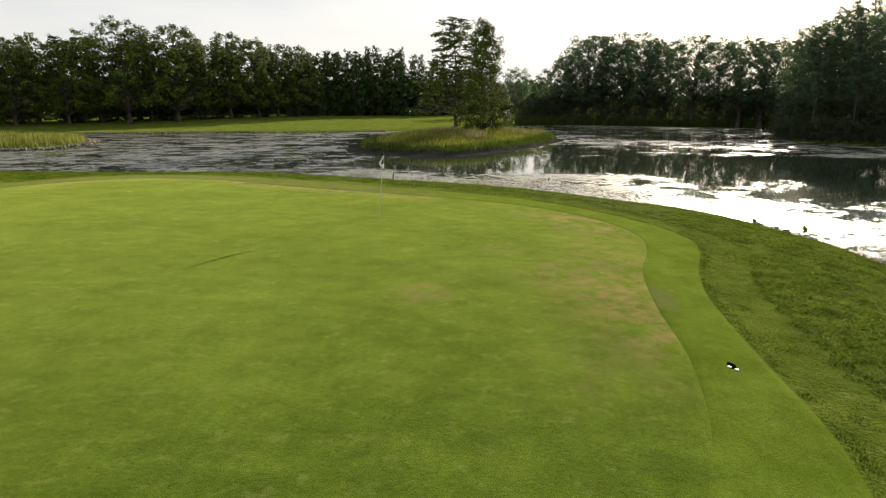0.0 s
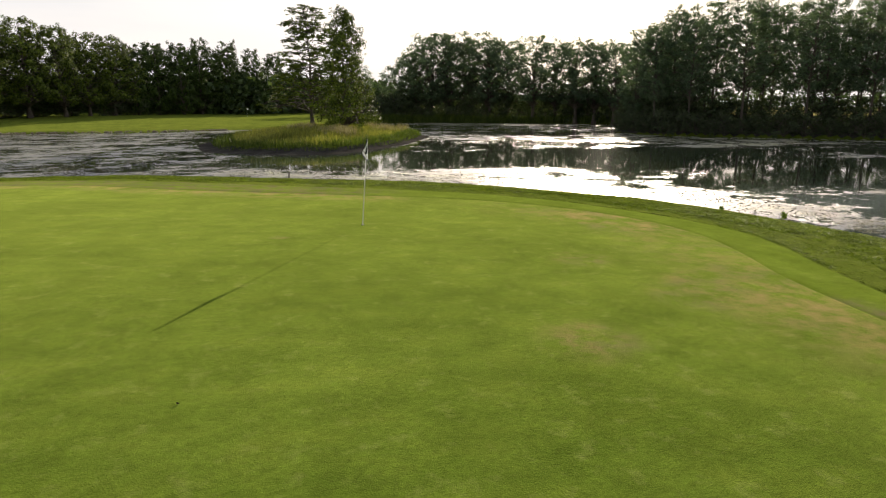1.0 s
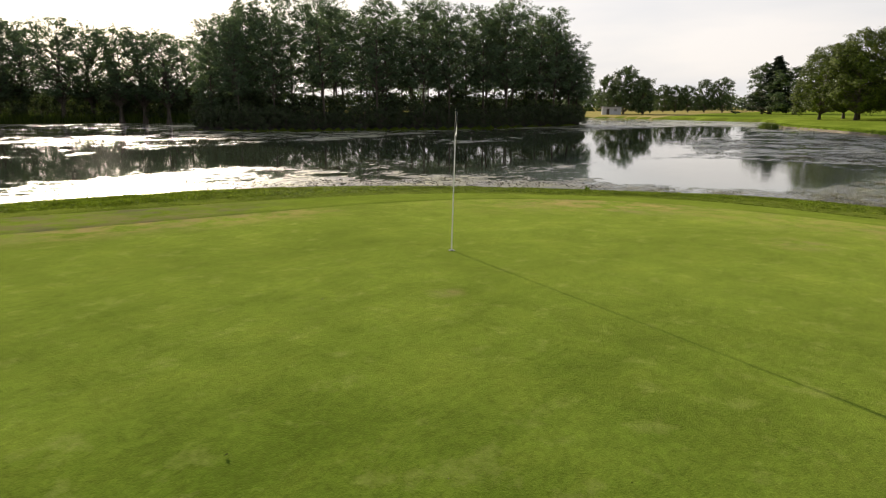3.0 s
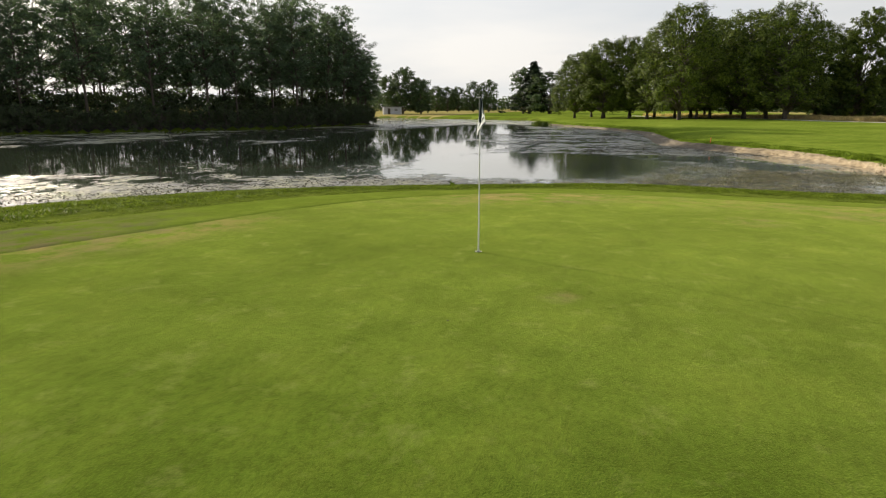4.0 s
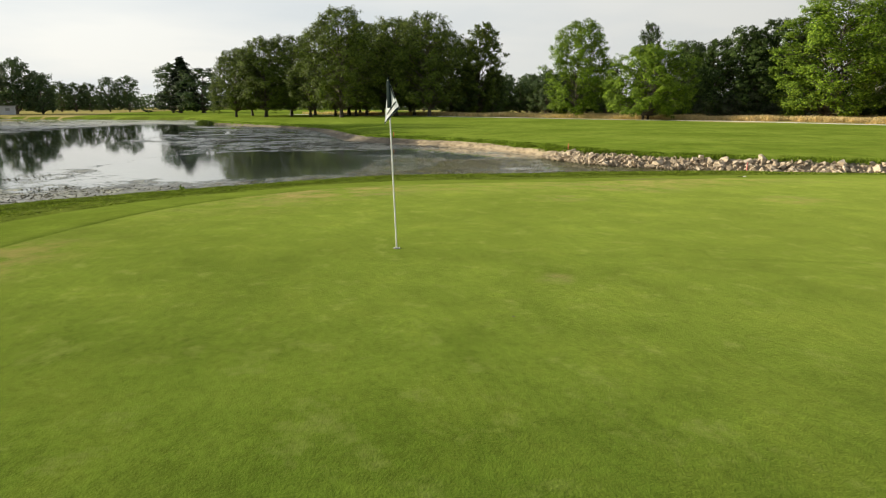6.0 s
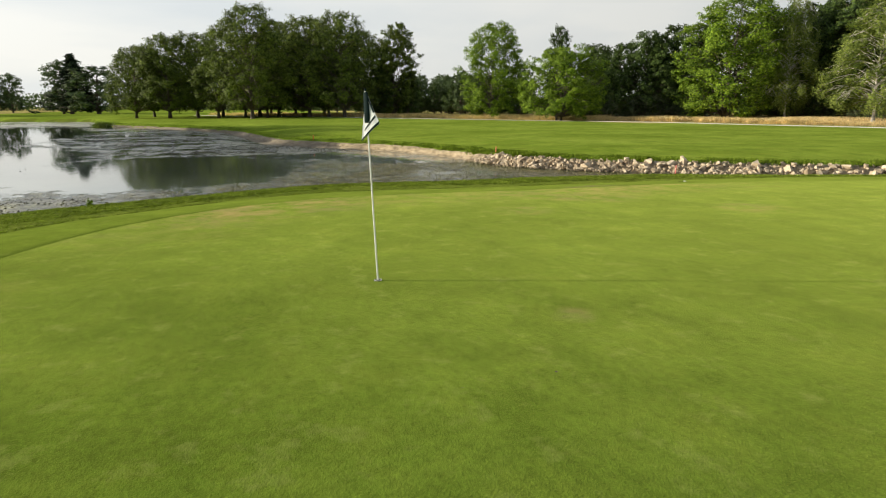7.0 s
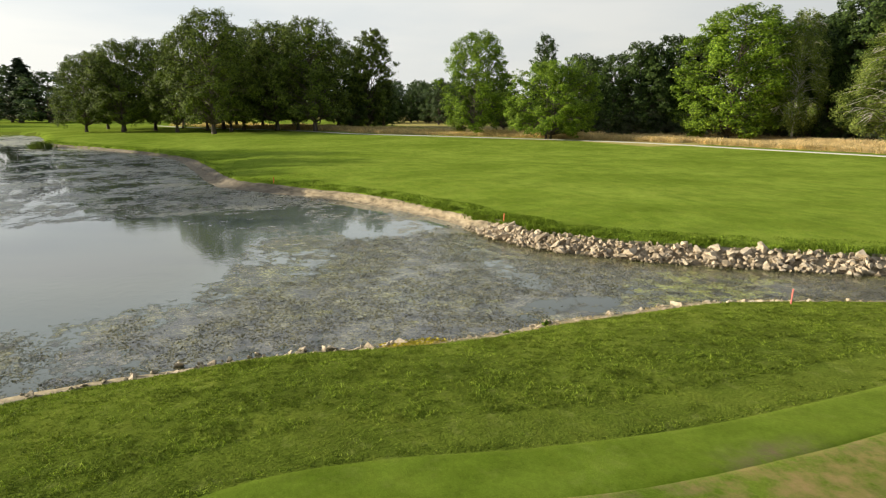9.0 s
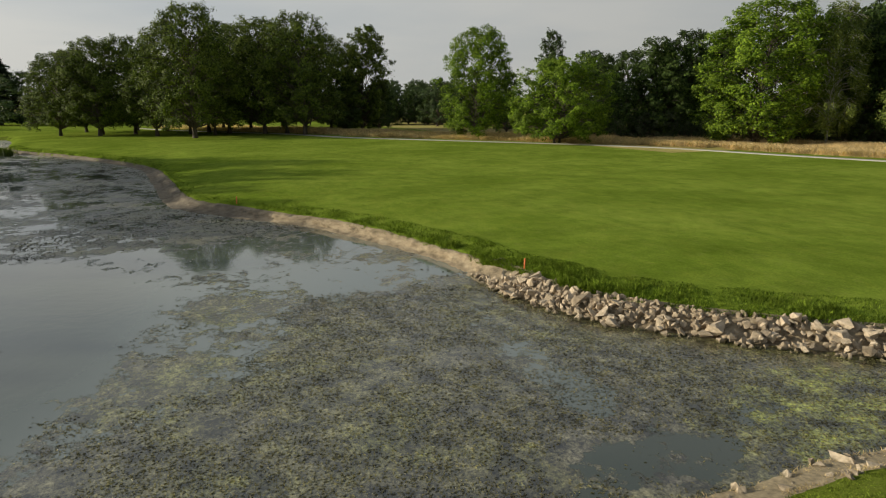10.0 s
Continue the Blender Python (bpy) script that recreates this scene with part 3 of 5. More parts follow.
weed = water_mesh.attributes.new("weed", "FLOAT", "POINT")


def weed_cover(x, y):
    """How thickly weed stands: thick in the shallow inlet and along the shores, thin in the open middle."""
    d, _ = reach(shore, x, y)
    dn, _ = reach(near_line, x, y, False)
    c = 0.46 + (0.14 + 0.22 * ease(y, 27, 32)) * (1 - ease(dn, 3, 8.5)) - 0.10 * ease(dn, 12, 24) * (1 - ease(dn, 70, 100)) + 0.16 * wave(x, y, 17, 2) + 0.08 * (1 - ease(d, 0, 6))
    limit = 14 + 7 * (1 - ease(x, 16.5, 21))
    inlet = ease(x, 11, 14) * (1 - ease(x, 25, 31)) * (1 - ease(y, limit - 1, limit + 6))
    reedy = ease(x, 30, 40) * (1 - ease(x, 95, 125)) * (1 - ease(y, 24, 32))
    c = np.maximum(c, (0.80 + 0.12 * wave(x, y, 6, 5)) * inlet)
    c = np.maximum(c, (0.53 + 0.18 * wave(x, y, 7, 5)) * reedy)
    c = c + 0.06 * ease(x, 6, 20) * ease(y, 38, 46) * (1 - ease(y, 72, 80))
    c = np.maximum(c, 0.53 * ease(-x, 14, 30))
    c = c + 0.20 * (1 - ease(np.hypot((x - 7) / 7, (y - 45) / 7), 0.6, 1.2))
    clear = np.zeros_like(c)
    for px, py, rx, ry, k in ((27, 26, 9.5, 7.5, 0.8), (38, 43, 17, 12, 0.5), (78, 47, 40, 10, 0.45), (24, 60, 20, 12, 0.33), (60, 64, 26, 9, 0.22),
                              (13.55, 9.9, 1.05, 2.5, 0.42), (17.8, 9.3, 2.6, 0.9, 0.24), (21.2, 9.0, 2.4, 0.8, 0.18), (14.2, 6.2, 0.8, 1.0, 0.3), (2, 60, 16, 9, 0.3)):
        clear = np.maximum(clear, k * (1 - ease(np.hypot((x - px) / rx, (y - py) / ry), 0.72, 1.12)))
    bank_way, _ = reach(fair_line, x, y, False)
    clear = clear * (1 - 0.85 * (1 - ease(bank_way, 2.5, 7)) * ease(x, 23, 26) * (1 - ease(x, 44, 50)))
    return np.clip(c - clear, 0, 1)


weed.data.foreach_set("value", weed_cover(v[:, 0], v[:, 1]).astype(np.float32))
algae = water_mesh.attributes.new("algae", "FLOAT", "POINT")
algae.data.foreach_set("value", (0.62 * (1 - ease(np.hypot((v[:, 0] - 13.5) / 3.6, (v[:, 1] - 4.0) / 6.0), 0.3, 1.1)) + 0.34 * (1 - ease(np.hypot((v[:, 0] - 15.5) / 4.0, (v[:, 1] - 12.5) / 4.5), 0.3, 1.0))).astype(np.float32))
murk = water_mesh.attributes.new("murk", "FLOAT", "POINT")
murk.data.foreach_set("value", (ease(v[:, 0], 12, 20) * (1 - ease(v[:, 1], 30, 40)) * (1 - 0.75 * ease(v[:, 0], 28, 42)) * (1 - ease(v[:, 0], 80, 110)) * (1 - 0.9 * (1 - ease(np.hypot((v[:, 0] - 13.55) / 1.3, (v[:, 1] - 9.9) / 2.8), 0.6, 1.1))) * (1 - 0.85 * (1 - ease(np.hypot((v[:, 0] - 27) / 11, (v[:, 1] - 24.5) / 6.5), 0.6, 1.2)))).astype(np.float32))
pale = water_mesh.attributes.new("pale", "FLOAT", "POINT")      # pale scum along the near shore, its colour lifted for mirrored sky glare
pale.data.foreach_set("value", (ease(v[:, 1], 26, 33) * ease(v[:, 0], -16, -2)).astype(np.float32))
film = water_mesh.attributes.new("film", "FLOAT", "POINT")      # weed drowned under a skin of clear water
film.data.foreach_set("value", (ease(v[:, 0], 10, 12) * (1 - 0.75 * ease(v[:, 0], 27, 34)) * (1 - ease(v[:, 0], 95, 120)) * (1 - ease(v[:, 1], 22, 28))).astype(np.float32))
breeze = water_mesh.attributes.new("breeze", "FLOAT", "POINT")
breeze.data.foreach_set("value", (1 - ease(np.hypot((v[:, 0] - 27) / 11, (v[:, 1] - 22) / 8), 0.6, 1.2)).astype(np.float32))
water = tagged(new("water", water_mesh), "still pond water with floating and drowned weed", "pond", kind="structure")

# ---------------------------------------------------------------- trees
def leaf_cards(centres, size, r, flat=0.0, aspect=0.55, facing=None):
    """A small pointed, folded leaf spray at every centre: four corners, two of them bent. facing: the way each one lies open to."""
    n = len(centres)
    a = r.normal(size=(n, 3))
    if facing is None:
        a[:, 2] *= 1 - flat
    else:
        a -= facing * np.sum(a * facing, 1, keepdims=True)
    a /= np.linalg.norm(a, axis=1, keepdims=True) + 1e-9
    b = np.cross(a, r.normal(size=(n, 3)) if facing is None else facing)
    b /= np.linalg.norm(b, axis=1, keepdims=True) + 1e-9
    c = np.cross(a, b)
    s = size * r.uniform(0.6, 1.35, (n, 1))
    v = np.stack([centres - a * s, centres + b * s * aspect + c * s * 0.2, centres + a * s, centres - b * s * aspect + c * s * 0.2], 1)
    k = np.arange(n)[:, None] * 4
    return v.reshape(-1, 3), np.concatenate([k + [[0, 1, 2]], k + [[0, 2, 3]]])


# how far a crown reaches at each height, from its foot (0) to its top (1)
PROFILES = {
    "dome": lambda u: np.sqrt(np.clip(1 - ((u - 0.36) / 0.66) ** 2, 0.02, 1)),
    "vase": lambda u: np.clip(0.45 + 1.3 * u, 0, 1) * np.sqrt(np.clip(1 - ((u - 0.5) / 0.54) ** 2 * (u > 0.5), 0.05, 1)),
    "tall": lambda u: np.clip(1.12 - 0.72 * u ** 1.4, 0.1, 1) * np.clip(0.6 + 2.0 * u, 0, 1),
    "cone": lambda u: np.clip(1.02 - u, 0.06, 1),
    "spire": lambda u: np.clip(1.0 - 0.80 * u, 0.06, 1),
    "column": lambda u: np.clip(1.15 - 0.95 * u ** 2.6, 0.18, 1) * np.clip(0.55 + 2 * u, 0, 1),
}


def tree_meshes(name, seed, leaf_mat, bark_mat, tall=20.0, wide=5.5, low=0.2, shape="dome", boughs=60, sprays=12000, leaf=0.20,
                trunk=0.38, rise=0.5, lobe=0.24, stems=1, droop=0.0, flat=0.85, ragged=0.25, inner=0.55, loose=0.12):
    """Meshes of a trunk with boughs and of a crown of leafy clumps with gaps between them, for a tree that stands at the origin."""
    r = np.random.default_rng(seed)
    wood, lobes = [], []
    hollow = r.uniform(0, 6.28, 3)
    for stem in range(stems):
        lean = r.normal(size=2) * (0.015 if stems == 1 else 0.07)
        off = r.normal(size=2) * (0 if stems == 1 else 0.5)
        u = np.linspace(0, 1, 9)
        sway = np.cumsum(r.normal(size=(9, 2)) * 0.010 * tall, 0) * u[:, None]
        top = tall * (0.93 if stem == 0 else r.uniform(0.78, 0.93))
        line = np.stack([off[0] + lean[0] * u * tall + sway[:, 0], off[1] + lean[1] * u * tall + sway[:, 1], -0.3 + u * top], 1)
        rad = trunk * (1 - 0.93 * u ** 0.8) * (1 + 0.7 * np.exp(-u * 22)) / math.sqrt(stems)
        wood.append(tube(line, rad, 8))
        n = max(4, boughs // stems)
        for i in range(n):
            h = (i + r.uniform(0, 1)) / n
            az = 2.4 * i + r.uniform(-0.5, 0.5) + stem * 1.7
            bulge = 1 + ragged * (0.6 * math.sin(2 * az + hollow[0] + 3 * h) + 0.5 * math.sin(3 * az + hollow[1] - 5 * h))
            out = wide * PROFILES[shape](h) * bulge * r.uniform(inner, 1.0) ** 0.6
            z = tall * (low + (0.96 - low) * h) + r.normal() * 0.01 * tall
            start = min(max(z - rise * out, low * tall * 0.75), top * 0.95) / top
            base = np.array([np.interp(start, u, line[:, k]) for k in range(3)])
            axis = np.array([np.interp(min(z / top, 1), u, line[:, k]) for k in range(2)])
            tip = np.array([axis[0] + math.cos(az) * out, axis[1] + math.sin(az) * out, z])
            q = np.linspace(0, 1, 6)[:, None]
            limb = base + (tip - base) * q
            limb[:, 2] += (0.16 * np.sin(q[:, 0] * np.pi) - droop * 0.25 * q[:, 0] ** 3) * out
            limb[1:-1] += r.normal(size=(4, 3)) * 0.05 * out
            tip = limb[-1]
            thick = np.interp(start, u, rad) * 0.42 * (1 - 0.88 * q[:, 0]) + 0.012
            wood.append(tube(limb, thick, 5))
            big = lobe * wide * r.uniform(0.6, 1.1) * (1 if h < 0.9 else 0.75)
            lobes.append((tip, big))
            for k in range(6):
                c = tip + np.clip(r.normal(size=3), -1.4, 1.4) * np.array([0.8, 0.8, 0.6]) * big
                lobes.append((c, big * r.uniform(0.32, 0.72)))
                if k < 3:
                    root = limb[r.integers(3, 5)]
                    wood.append(tube(np.stack([root, 0.5 * (root + c) + r.normal(size=3) * 0.08, c]), [0.03, 0.02, 0.008], 3))
            if out > 0.5 * wide:
                lobes.append((limb[3] + r.normal(size=3) * 0.4 * big, big * 0.7))
    weight = np.array([b ** 2 for _, b in lobes])
    count = r.multinomial(int(sprays * (1 - loose)), weight / weight.sum())
    pts, ways = [], []
    for (c, b), k in zip(lobes, count):
        d = r.normal(size=(k, 3))
        d[:, 2] = np.where((d[:, 2] < 0) & (r.uniform(0, 1, k) < 0.35), -d[:, 2], d[:, 2])
        d /= np.linalg.norm(d, axis=1, keepdims=True)
        p = d * (r.uniform(0.2, 1.0, (k, 1)) ** 0.45) * b * np.where(r.uniform(0, 1, (k, 1)) < 0.15, r.uniform(1.0, 1.3, (k, 1)), 1.0)
        p[:, 2] *= flat
        p[:, 2] -= droop * 0.9 * b * r.uniform(0, 1, k) ** 1.5
        away = np.array([c[0], c[1], 0.25 * (c[2] - 0.5 * tall)])
        w = 0.8 * d + 0.95 * away / (np.linalg.norm(away) + 0.5) + np.array([0, 0, 0.25]) + r.normal(size=(k, 3)) * 0.36
        pts.append(c + p)
        ways.append(w / (np.linalg.norm(w, axis=1, keepdims=True) + 1e-9))
    # thin leaves between the clumps
    k = int(sprays * loose)
    h, az = r.uniform(0.02, 1, k), r.uniform(0, 6.283, k)
    out = wide * PROFILES[shape](h) * (1 + ragged * (0.6 * np.sin(2 * az + hollow[0] + 3 * h) + 0.5 * np.sin(3 * az + hollow[1] - 5 * h))) * r.uniform(0.12, 1.0, k) ** 0.5
    axis = np.stack([np.interp((low + (0.96 - low) * h), u, line[:, j]) for j in range(2)], 1)
    p = np.stack([axis[:, 0] + np.cos(az) * out, axis[:, 1] + np.sin(az) * out, tall * (low + (0.96 - low) * h)], 1)
    keep = wave(p[:, 0] + 0.7 * p[:, 2], p[:, 1] - 0.5 * p[:, 2], 0.16 * wide + 0.5, seed) > -0.15
    w = np.stack([np.cos(az), np.sin(az), 0.5 + 0 * az], 1) + r.normal(size=(k, 3)) * 0.6
    pts.append(p[keep])
    ways.append((w / np.linalg.norm(w, axis=1, keepdims=True))[keep])
    lv, lf = leaf_cards(np.concatenate(pts), leaf, r, facing=np.concatenate(ways))
    wv, wf = joined(wood)
    return mesh_from(name + "_trunk", wv, wf, bark_mat, True), mesh_from(name + "_crown", lv, lf, leaf_mat), float(np.quantile(lv[:, 2], 0.9995))


TREES = {}


def tree_kind(name, variants, **given):
    TREES[name] = [tree_meshes(f"{name}{i}", 100 * len(TREES) + i, **given) for i in range(variants)]


tree_kind("oak", 4, leaf_mat=M_LEAF_OAK, bark_mat=M_BARK, tall=21, wide=7.0, low=0.12, shape="dome", boughs=110, sprays=34000, leaf=0.165, trunk=0.29, rise=0.45, lobe=0.18, ragged=0.15)
tree_kind("row_oak", 3, leaf_mat=M_LEAF_OAK, bark_mat=M_BARK, tall=21, wide=7.0, low=0.16, shape="dome", boughs=84, sprays=12000, leaf=0.22, trunk=0.38, rise=0.5, lobe=0.15, ragged=0.4)
tree_kind("alder", 3, leaf_mat=M_LEAF_HAZED, bark_mat=M_BARK, tall=19, wide=3.3, low=0.29, shape="tall", boughs=70, sprays=9200, leaf=0.12, trunk=0.19, rise=0.35, lobe=0.19, ragged=0.35)
tree_kind("leafy_alder", 2, leaf_mat=M_LEAF_HAZED, bark_mat=M_BARK, tall=19, wide=3.3, low=0.10, shape="tall", boughs=70, sprays=10500, leaf=0.12, trunk=0.19, rise=0.35, lobe=0.19, ragged=0.35)
tree_kind("back_oak", 3, leaf_mat=M_LEAF_HAZED, bark_mat=M_BARK, tall=22, wide=6.8, low=0.24, shape="vase", boughs=84, sprays=12000, leaf=0.18, trunk=0.40, rise=0.8, lobe=0.14, ragged=0.35)
tree_kind("maple", 2, leaf_mat=M_LEAF_LIGHT, bark_mat=M_BARK, tall=17, wide=4.8, low=0.08, shape="dome", boughs=110, sprays=40000, leaf=0.125, trunk=0.18, rise=0.6, lobe=0.19, ragged=0.2)
tree_kind("wood_tree", 3, leaf_mat=M_LEAF_WOOD, bark_mat=M_BARK, tall=17, wide=4.6, low=0.05, shape="tall", boughs=90, sprays=18000, leaf=0.17, trunk=0.22, rise=0.55, lobe=0.19)
tree_kind("inner_tree", 2, leaf_mat=M_LEAF_WOOD, bark_mat=M_BARK, tall=17, wide=4.6, low=0.05, shape="tall", boughs=70, sprays=9000, leaf=0.22, trunk=0.25, rise=0.55, lobe=0.19)
tree_kind("poplar", 1, leaf_mat=M_LEAF_OAK, bark_mat=M_BARK, tall=20, wide=4.8, low=0.05, shape="column", boughs=110, sprays=36000, leaf=0.155, trunk=0.26, rise=0.9, lobe=0.18, stems=2, ragged=0.25)
tree_kind("birch", 1, leaf_mat=M_LEAF_BIRCH, bark_mat=M_BIRCH_BARK, tall=14, wide=3.6, low=0.20, shape="tall", boughs=90, sprays=30000, leaf=0.085, trunk=0.12, rise=0.5, lobe=0.17, droop=1.8, flat=1.3)
tree_kind("larch", 1, leaf_mat=M_LEAF_OAK, bark_mat=M_BARK, tall=16, wide=4.6, low=0.16, shape="spire", boughs=130, sprays=17000, leaf=0.11, trunk=0.2, rise=0.05, lobe=0.10, flat=0.4, inner=0.2, loose=0.06)
tree_kind("island_tree", 1, leaf_mat=M_LEAF_OAK, bark_mat=M_BARK, tall=15, wide=4.8, low=0.07, shape="spire", boughs=100, sprays=24000, leaf=0.115, trunk=0.2, rise=0.6, lobe=0.15, droop=0.6, flat=0.9, ragged=0.45)
tree_kind("conifer", 1, leaf_mat=M_NEEDLE, bark_mat=M_BARK, tall=19, wide=5.5, low=0.04, shape="cone", boughs=110, sprays=15000, leaf=0.24, trunk=0.3, rise=0.05, lobe=0.14, flat=0.55)
tree_kind("far_tree", 3, leaf_mat=M_LEAF_FAR, bark_mat=M_BARK, tall=14, wide=4.8, low=0.08, shape="dome", boughs=56, sprays=6000, leaf=0.26, trunk=0.25, rise=0.5, lobe=0.20)
tree_kind("shrub", 3, leaf_mat=M_LEAF_UNDER, bark_mat=M_BARK, tall=4, wide=2.4, low=0.02, shape="dome", boughs=36, sprays=3600, leaf=0.105, trunk=0.07, rise=0.7, lobe=0.22, stems=3)
tree_kind("bushy_maple", 1, leaf_mat=M_LEAF_LIGHT, bark_mat=M_BARK, tall=12, wide=5.8, low=0.10, shape="dome", boughs=120, sprays=44000, leaf=0.12, trunk=0.18, rise=0.5, lobe=0.14, droop=0.2, stems=2, ragged=0.15)
planted = 0


def plant(kind, x, y, tall, label, category="tree", group="", wide=1.0, name="tree", sink=0.0):
    """A tree of a kind, tall metres high, at a place on the ground."""
    global planted
    trunk, crown, full = TREES[kind][planted % len(TREES[kind])]
    r = np.random.default_rng(900 + planted)
    planted += 1
    ob = tagged(new(name), label, category, group)
    s = tall / full
    part("trunk", trunk, None, ob)
    part("crown", crown, None, ob)
    w = s * wide * r.uniform(0.92, 1.12)
    ob.matrix_world = pose(x, y, ground_at(x, y) - sink, 0, 0, r.uniform(0, 360)) @ Matrix.Diagonal((w, w, s, 1))
    return ob


for x, y, h in ((-109, 124, 18.6), (-104, 128, 17.8), (-104, 135, 20.1), (-96, 134, 18.2), (-95, 144, 20.6), (-86, 141, 24.0), (-87, 152, 21.4),
                (-79, 150, 23.5), (-79, 162, 20.3), (-72, 165, 22.7), (-67, 172, 21.9), (-64, 179, 21.0), (-60, 185, 20.8)):
    plant("row_oak", x, y, h - 0.6, "tall dark green broadleaf tree behind the far fairway", group="tree row behind the far fairway")
for x, y, h in ((-56, 192, 19.7), (-52, 198, 20.2), (-46, 200, 20.8), (-42, 206, 22.4), (-35, 212, 22.4), (-28, 218, 20.7), (-23, 229, 20.5), (-16, 234, 18), (-8, 238, 16)):
    plant("inner_tree", x, y, h - 0.6, "tall slender broadleaf tree behind the far fairway", group="tree row behind the far fairway", wide=0.85)
for x, y, h in ((6, 230, 15.6), (17, 199, 15.7), (21, 194, 19.3), (25, 190, 23.2), (30, 189, 23.0), (36, 192, 23.8), (41, 186, 21.7), (40, 180, 19.9), (46, 182, 20.8),
                (50, 172, 21.3), (56, 171, 19.8), (59, 164, 20.7), (63, 161, 20.1), (66, 156, 19.4), (74, 160, 19.0), (84, 158, 19.0)):
    plant("back_oak", x, y, h * 1.07, "backlit dark oak on the far pond shore", group="oaks on the far shore", wide=1.2)
for x, y, h in ((147, 35, 15.5), (143, 28, 18.1), (148, 22, 19.0), (123, 12, 22.1), (137, 5, 21.2), (131, -1, 21.4), (123, -7, 21.4), (143, -17, 19.9),
                (163, 32, 17.3), (158, 16, 21.1), (151, -1, 20.0), (155, -9, 21.9), (150, 8, 19)):
    plant("oak", x, y, h, "large round-crowned green oak beside the fairway", group="oak grove beside the fairway", wide=1.0)
for x, y, h in ((135, 18, 13), (132, 8, 14), (140, 12, 14), (130, -5, 14), (137, -10, 16), (148, 8, 15), (150, 28, 12), (146, -12, 15), (160, 4, 15), (166, 22, 13)):
    plant("row_oak", x, y, h, "green oak within the grove beside the fairway", group="oak grove beside the fairway", wide=1.05)
for x, y, h in ((139, -19, 12), (143, -28, 11), (146, -22, 13)):
    plant("wood_tree", x, y, h, "low dark tree at the foot of the poplar", wide=1.1)
plant("poplar", 141, -23, 21.8, "tall narrow green poplar at the end of the oaks")
plant("maple", 97, -29, 17.5, "bright green broadleaf tree with an airy crown", wide=1.15)
plant("bushy_maple", 83, -35, 12.2, "bright green bushy broadleaf tree by the dry grass", wide=1.2)
plant("wood_tree", 107, -50, 19.0, "slim dark tree rising behind a brighter one", wide=0.6)
plant("wood_tree", 120, -48, 12.1, "dark broadleaf tree at the wood's edge", group="trees of the wood")
plant("maple", 66, -55, 19.1, "large bright green tree with boughs to the ground", wide=1.25)
plant("birch", 43.5, -57.0, 15.5, "pale weeping birch with drooping yellowish foliage", wide=1.3)
plant("birch", 60, -61, 18.0, "tall birch with pale stems in front of the wood", wide=0.9)
for x, y, h in ((108, -58, 15.6), (95, -52, 14.0), (90, -53, 14.2), (87, -55, 15.9), (84, -57, 15.2), (83, -60, 17.0), (81, -63, 16.1), (67, -67, 18.2), (61, -69, 17.6),
                (57, -69, 20.5), (53, -71, 20.5), (46, -70, 19.5)):
    plant("wood_tree", x, y, h, "dense dark green tree at the edge of the wood", group="trees of the wood")
for x, y, h in ((75, -71, 18.5), (84, -70, 17.6), (62, -73, 20.4), (71, -83, 18.8), (64, -87, 20.1), (55, -81, 21.7), (47, -80, 21), (39, -75, 20), (100, -70, 15), (92, -72, 16), (112, -66, 15),
                (50, -75, 21), (58, -76, 20.5), (68, -76, 19.5)):
    plant("inner_tree", x, y, h, "dark green tree within the wood", group="trees of the wood")
for x, y, h in ((214, -57, 14.2), (221, -68, 14.6), (158, -49, 12.3), (228, -46, 13), (205, -75, 13), (190, -70, 13), (175, -70, 13), (236, -30, 13), (182, -62, 12), (196, -60, 13), (206, -52, 13), (218, -44, 14),
                (168, -58, 11), (226, -56, 14), (200, -68, 13), (186, -54, 11), (212, -66, 14), (174, -52, 10)):
    plant("far_tree", x, y, h, "distant dark green tree beyond the dry meadow", group="distant trees")
r = np.random.default_rng(77)
for k, (x, y) in enumerate(smooth_open([(184, -27), (178, -40), (172, -56), (166, -70), (158, -88)], 4)):
    plant("inner_tree", x + r.uniform(-4, 4), y + r.uniform(-1, 1), r.uniform(8.5, 11.5), "low dark tree in the wood beyond the dry meadow", group="low wood beyond the meadow", wide=1.5)
plant("conifer", 224, 59, 18.8, "dark distant conifer beyond the pond's end", wide=1.55)
plant("far_tree", 221, 51, 15.2, "distant round tree beside a conifer", group="distant trees", wide=1.7)
plant("far_tree", 228, 62, 17.0, "distant round tree beside a conifer", group="distant trees")
for x, y, h in ((207, 103, 16.7), (204, 95, 11.8), (210, 110, 14.0), (213, 98, 13), (273, 111, 12.2), (274, 106, 11.7), (276, 101, 11.7), (268, 92, 13.9), (269, 85, 14.4)):
    plant("far_tree", x, y, h, "distant tree at the far end of the pond", group="distant trees")
plant("larch", -7.5, 108.0, 18.8, "open larch with level boughs on the grassy islet", wide=1.4)
plant("island_tree", -2.6, 96.0, 16.4, "slender broadleaf tree with hanging boughs on the grassy islet")

r = np.random.default_rng(21)
spots = []
for _ in range(4000):
    p = np.array([r.uniform(45, 117), r.uniform(72, 125)])
    if inside(ISLE_WOOD, p[0], p[1]) and 1.6 < reach(ISLE_WOOD, p[0], p[1])[0] < 9.5 and all(np.hypot(*(p - q)) > 4.3 for q in spots):
        spots.append(p)
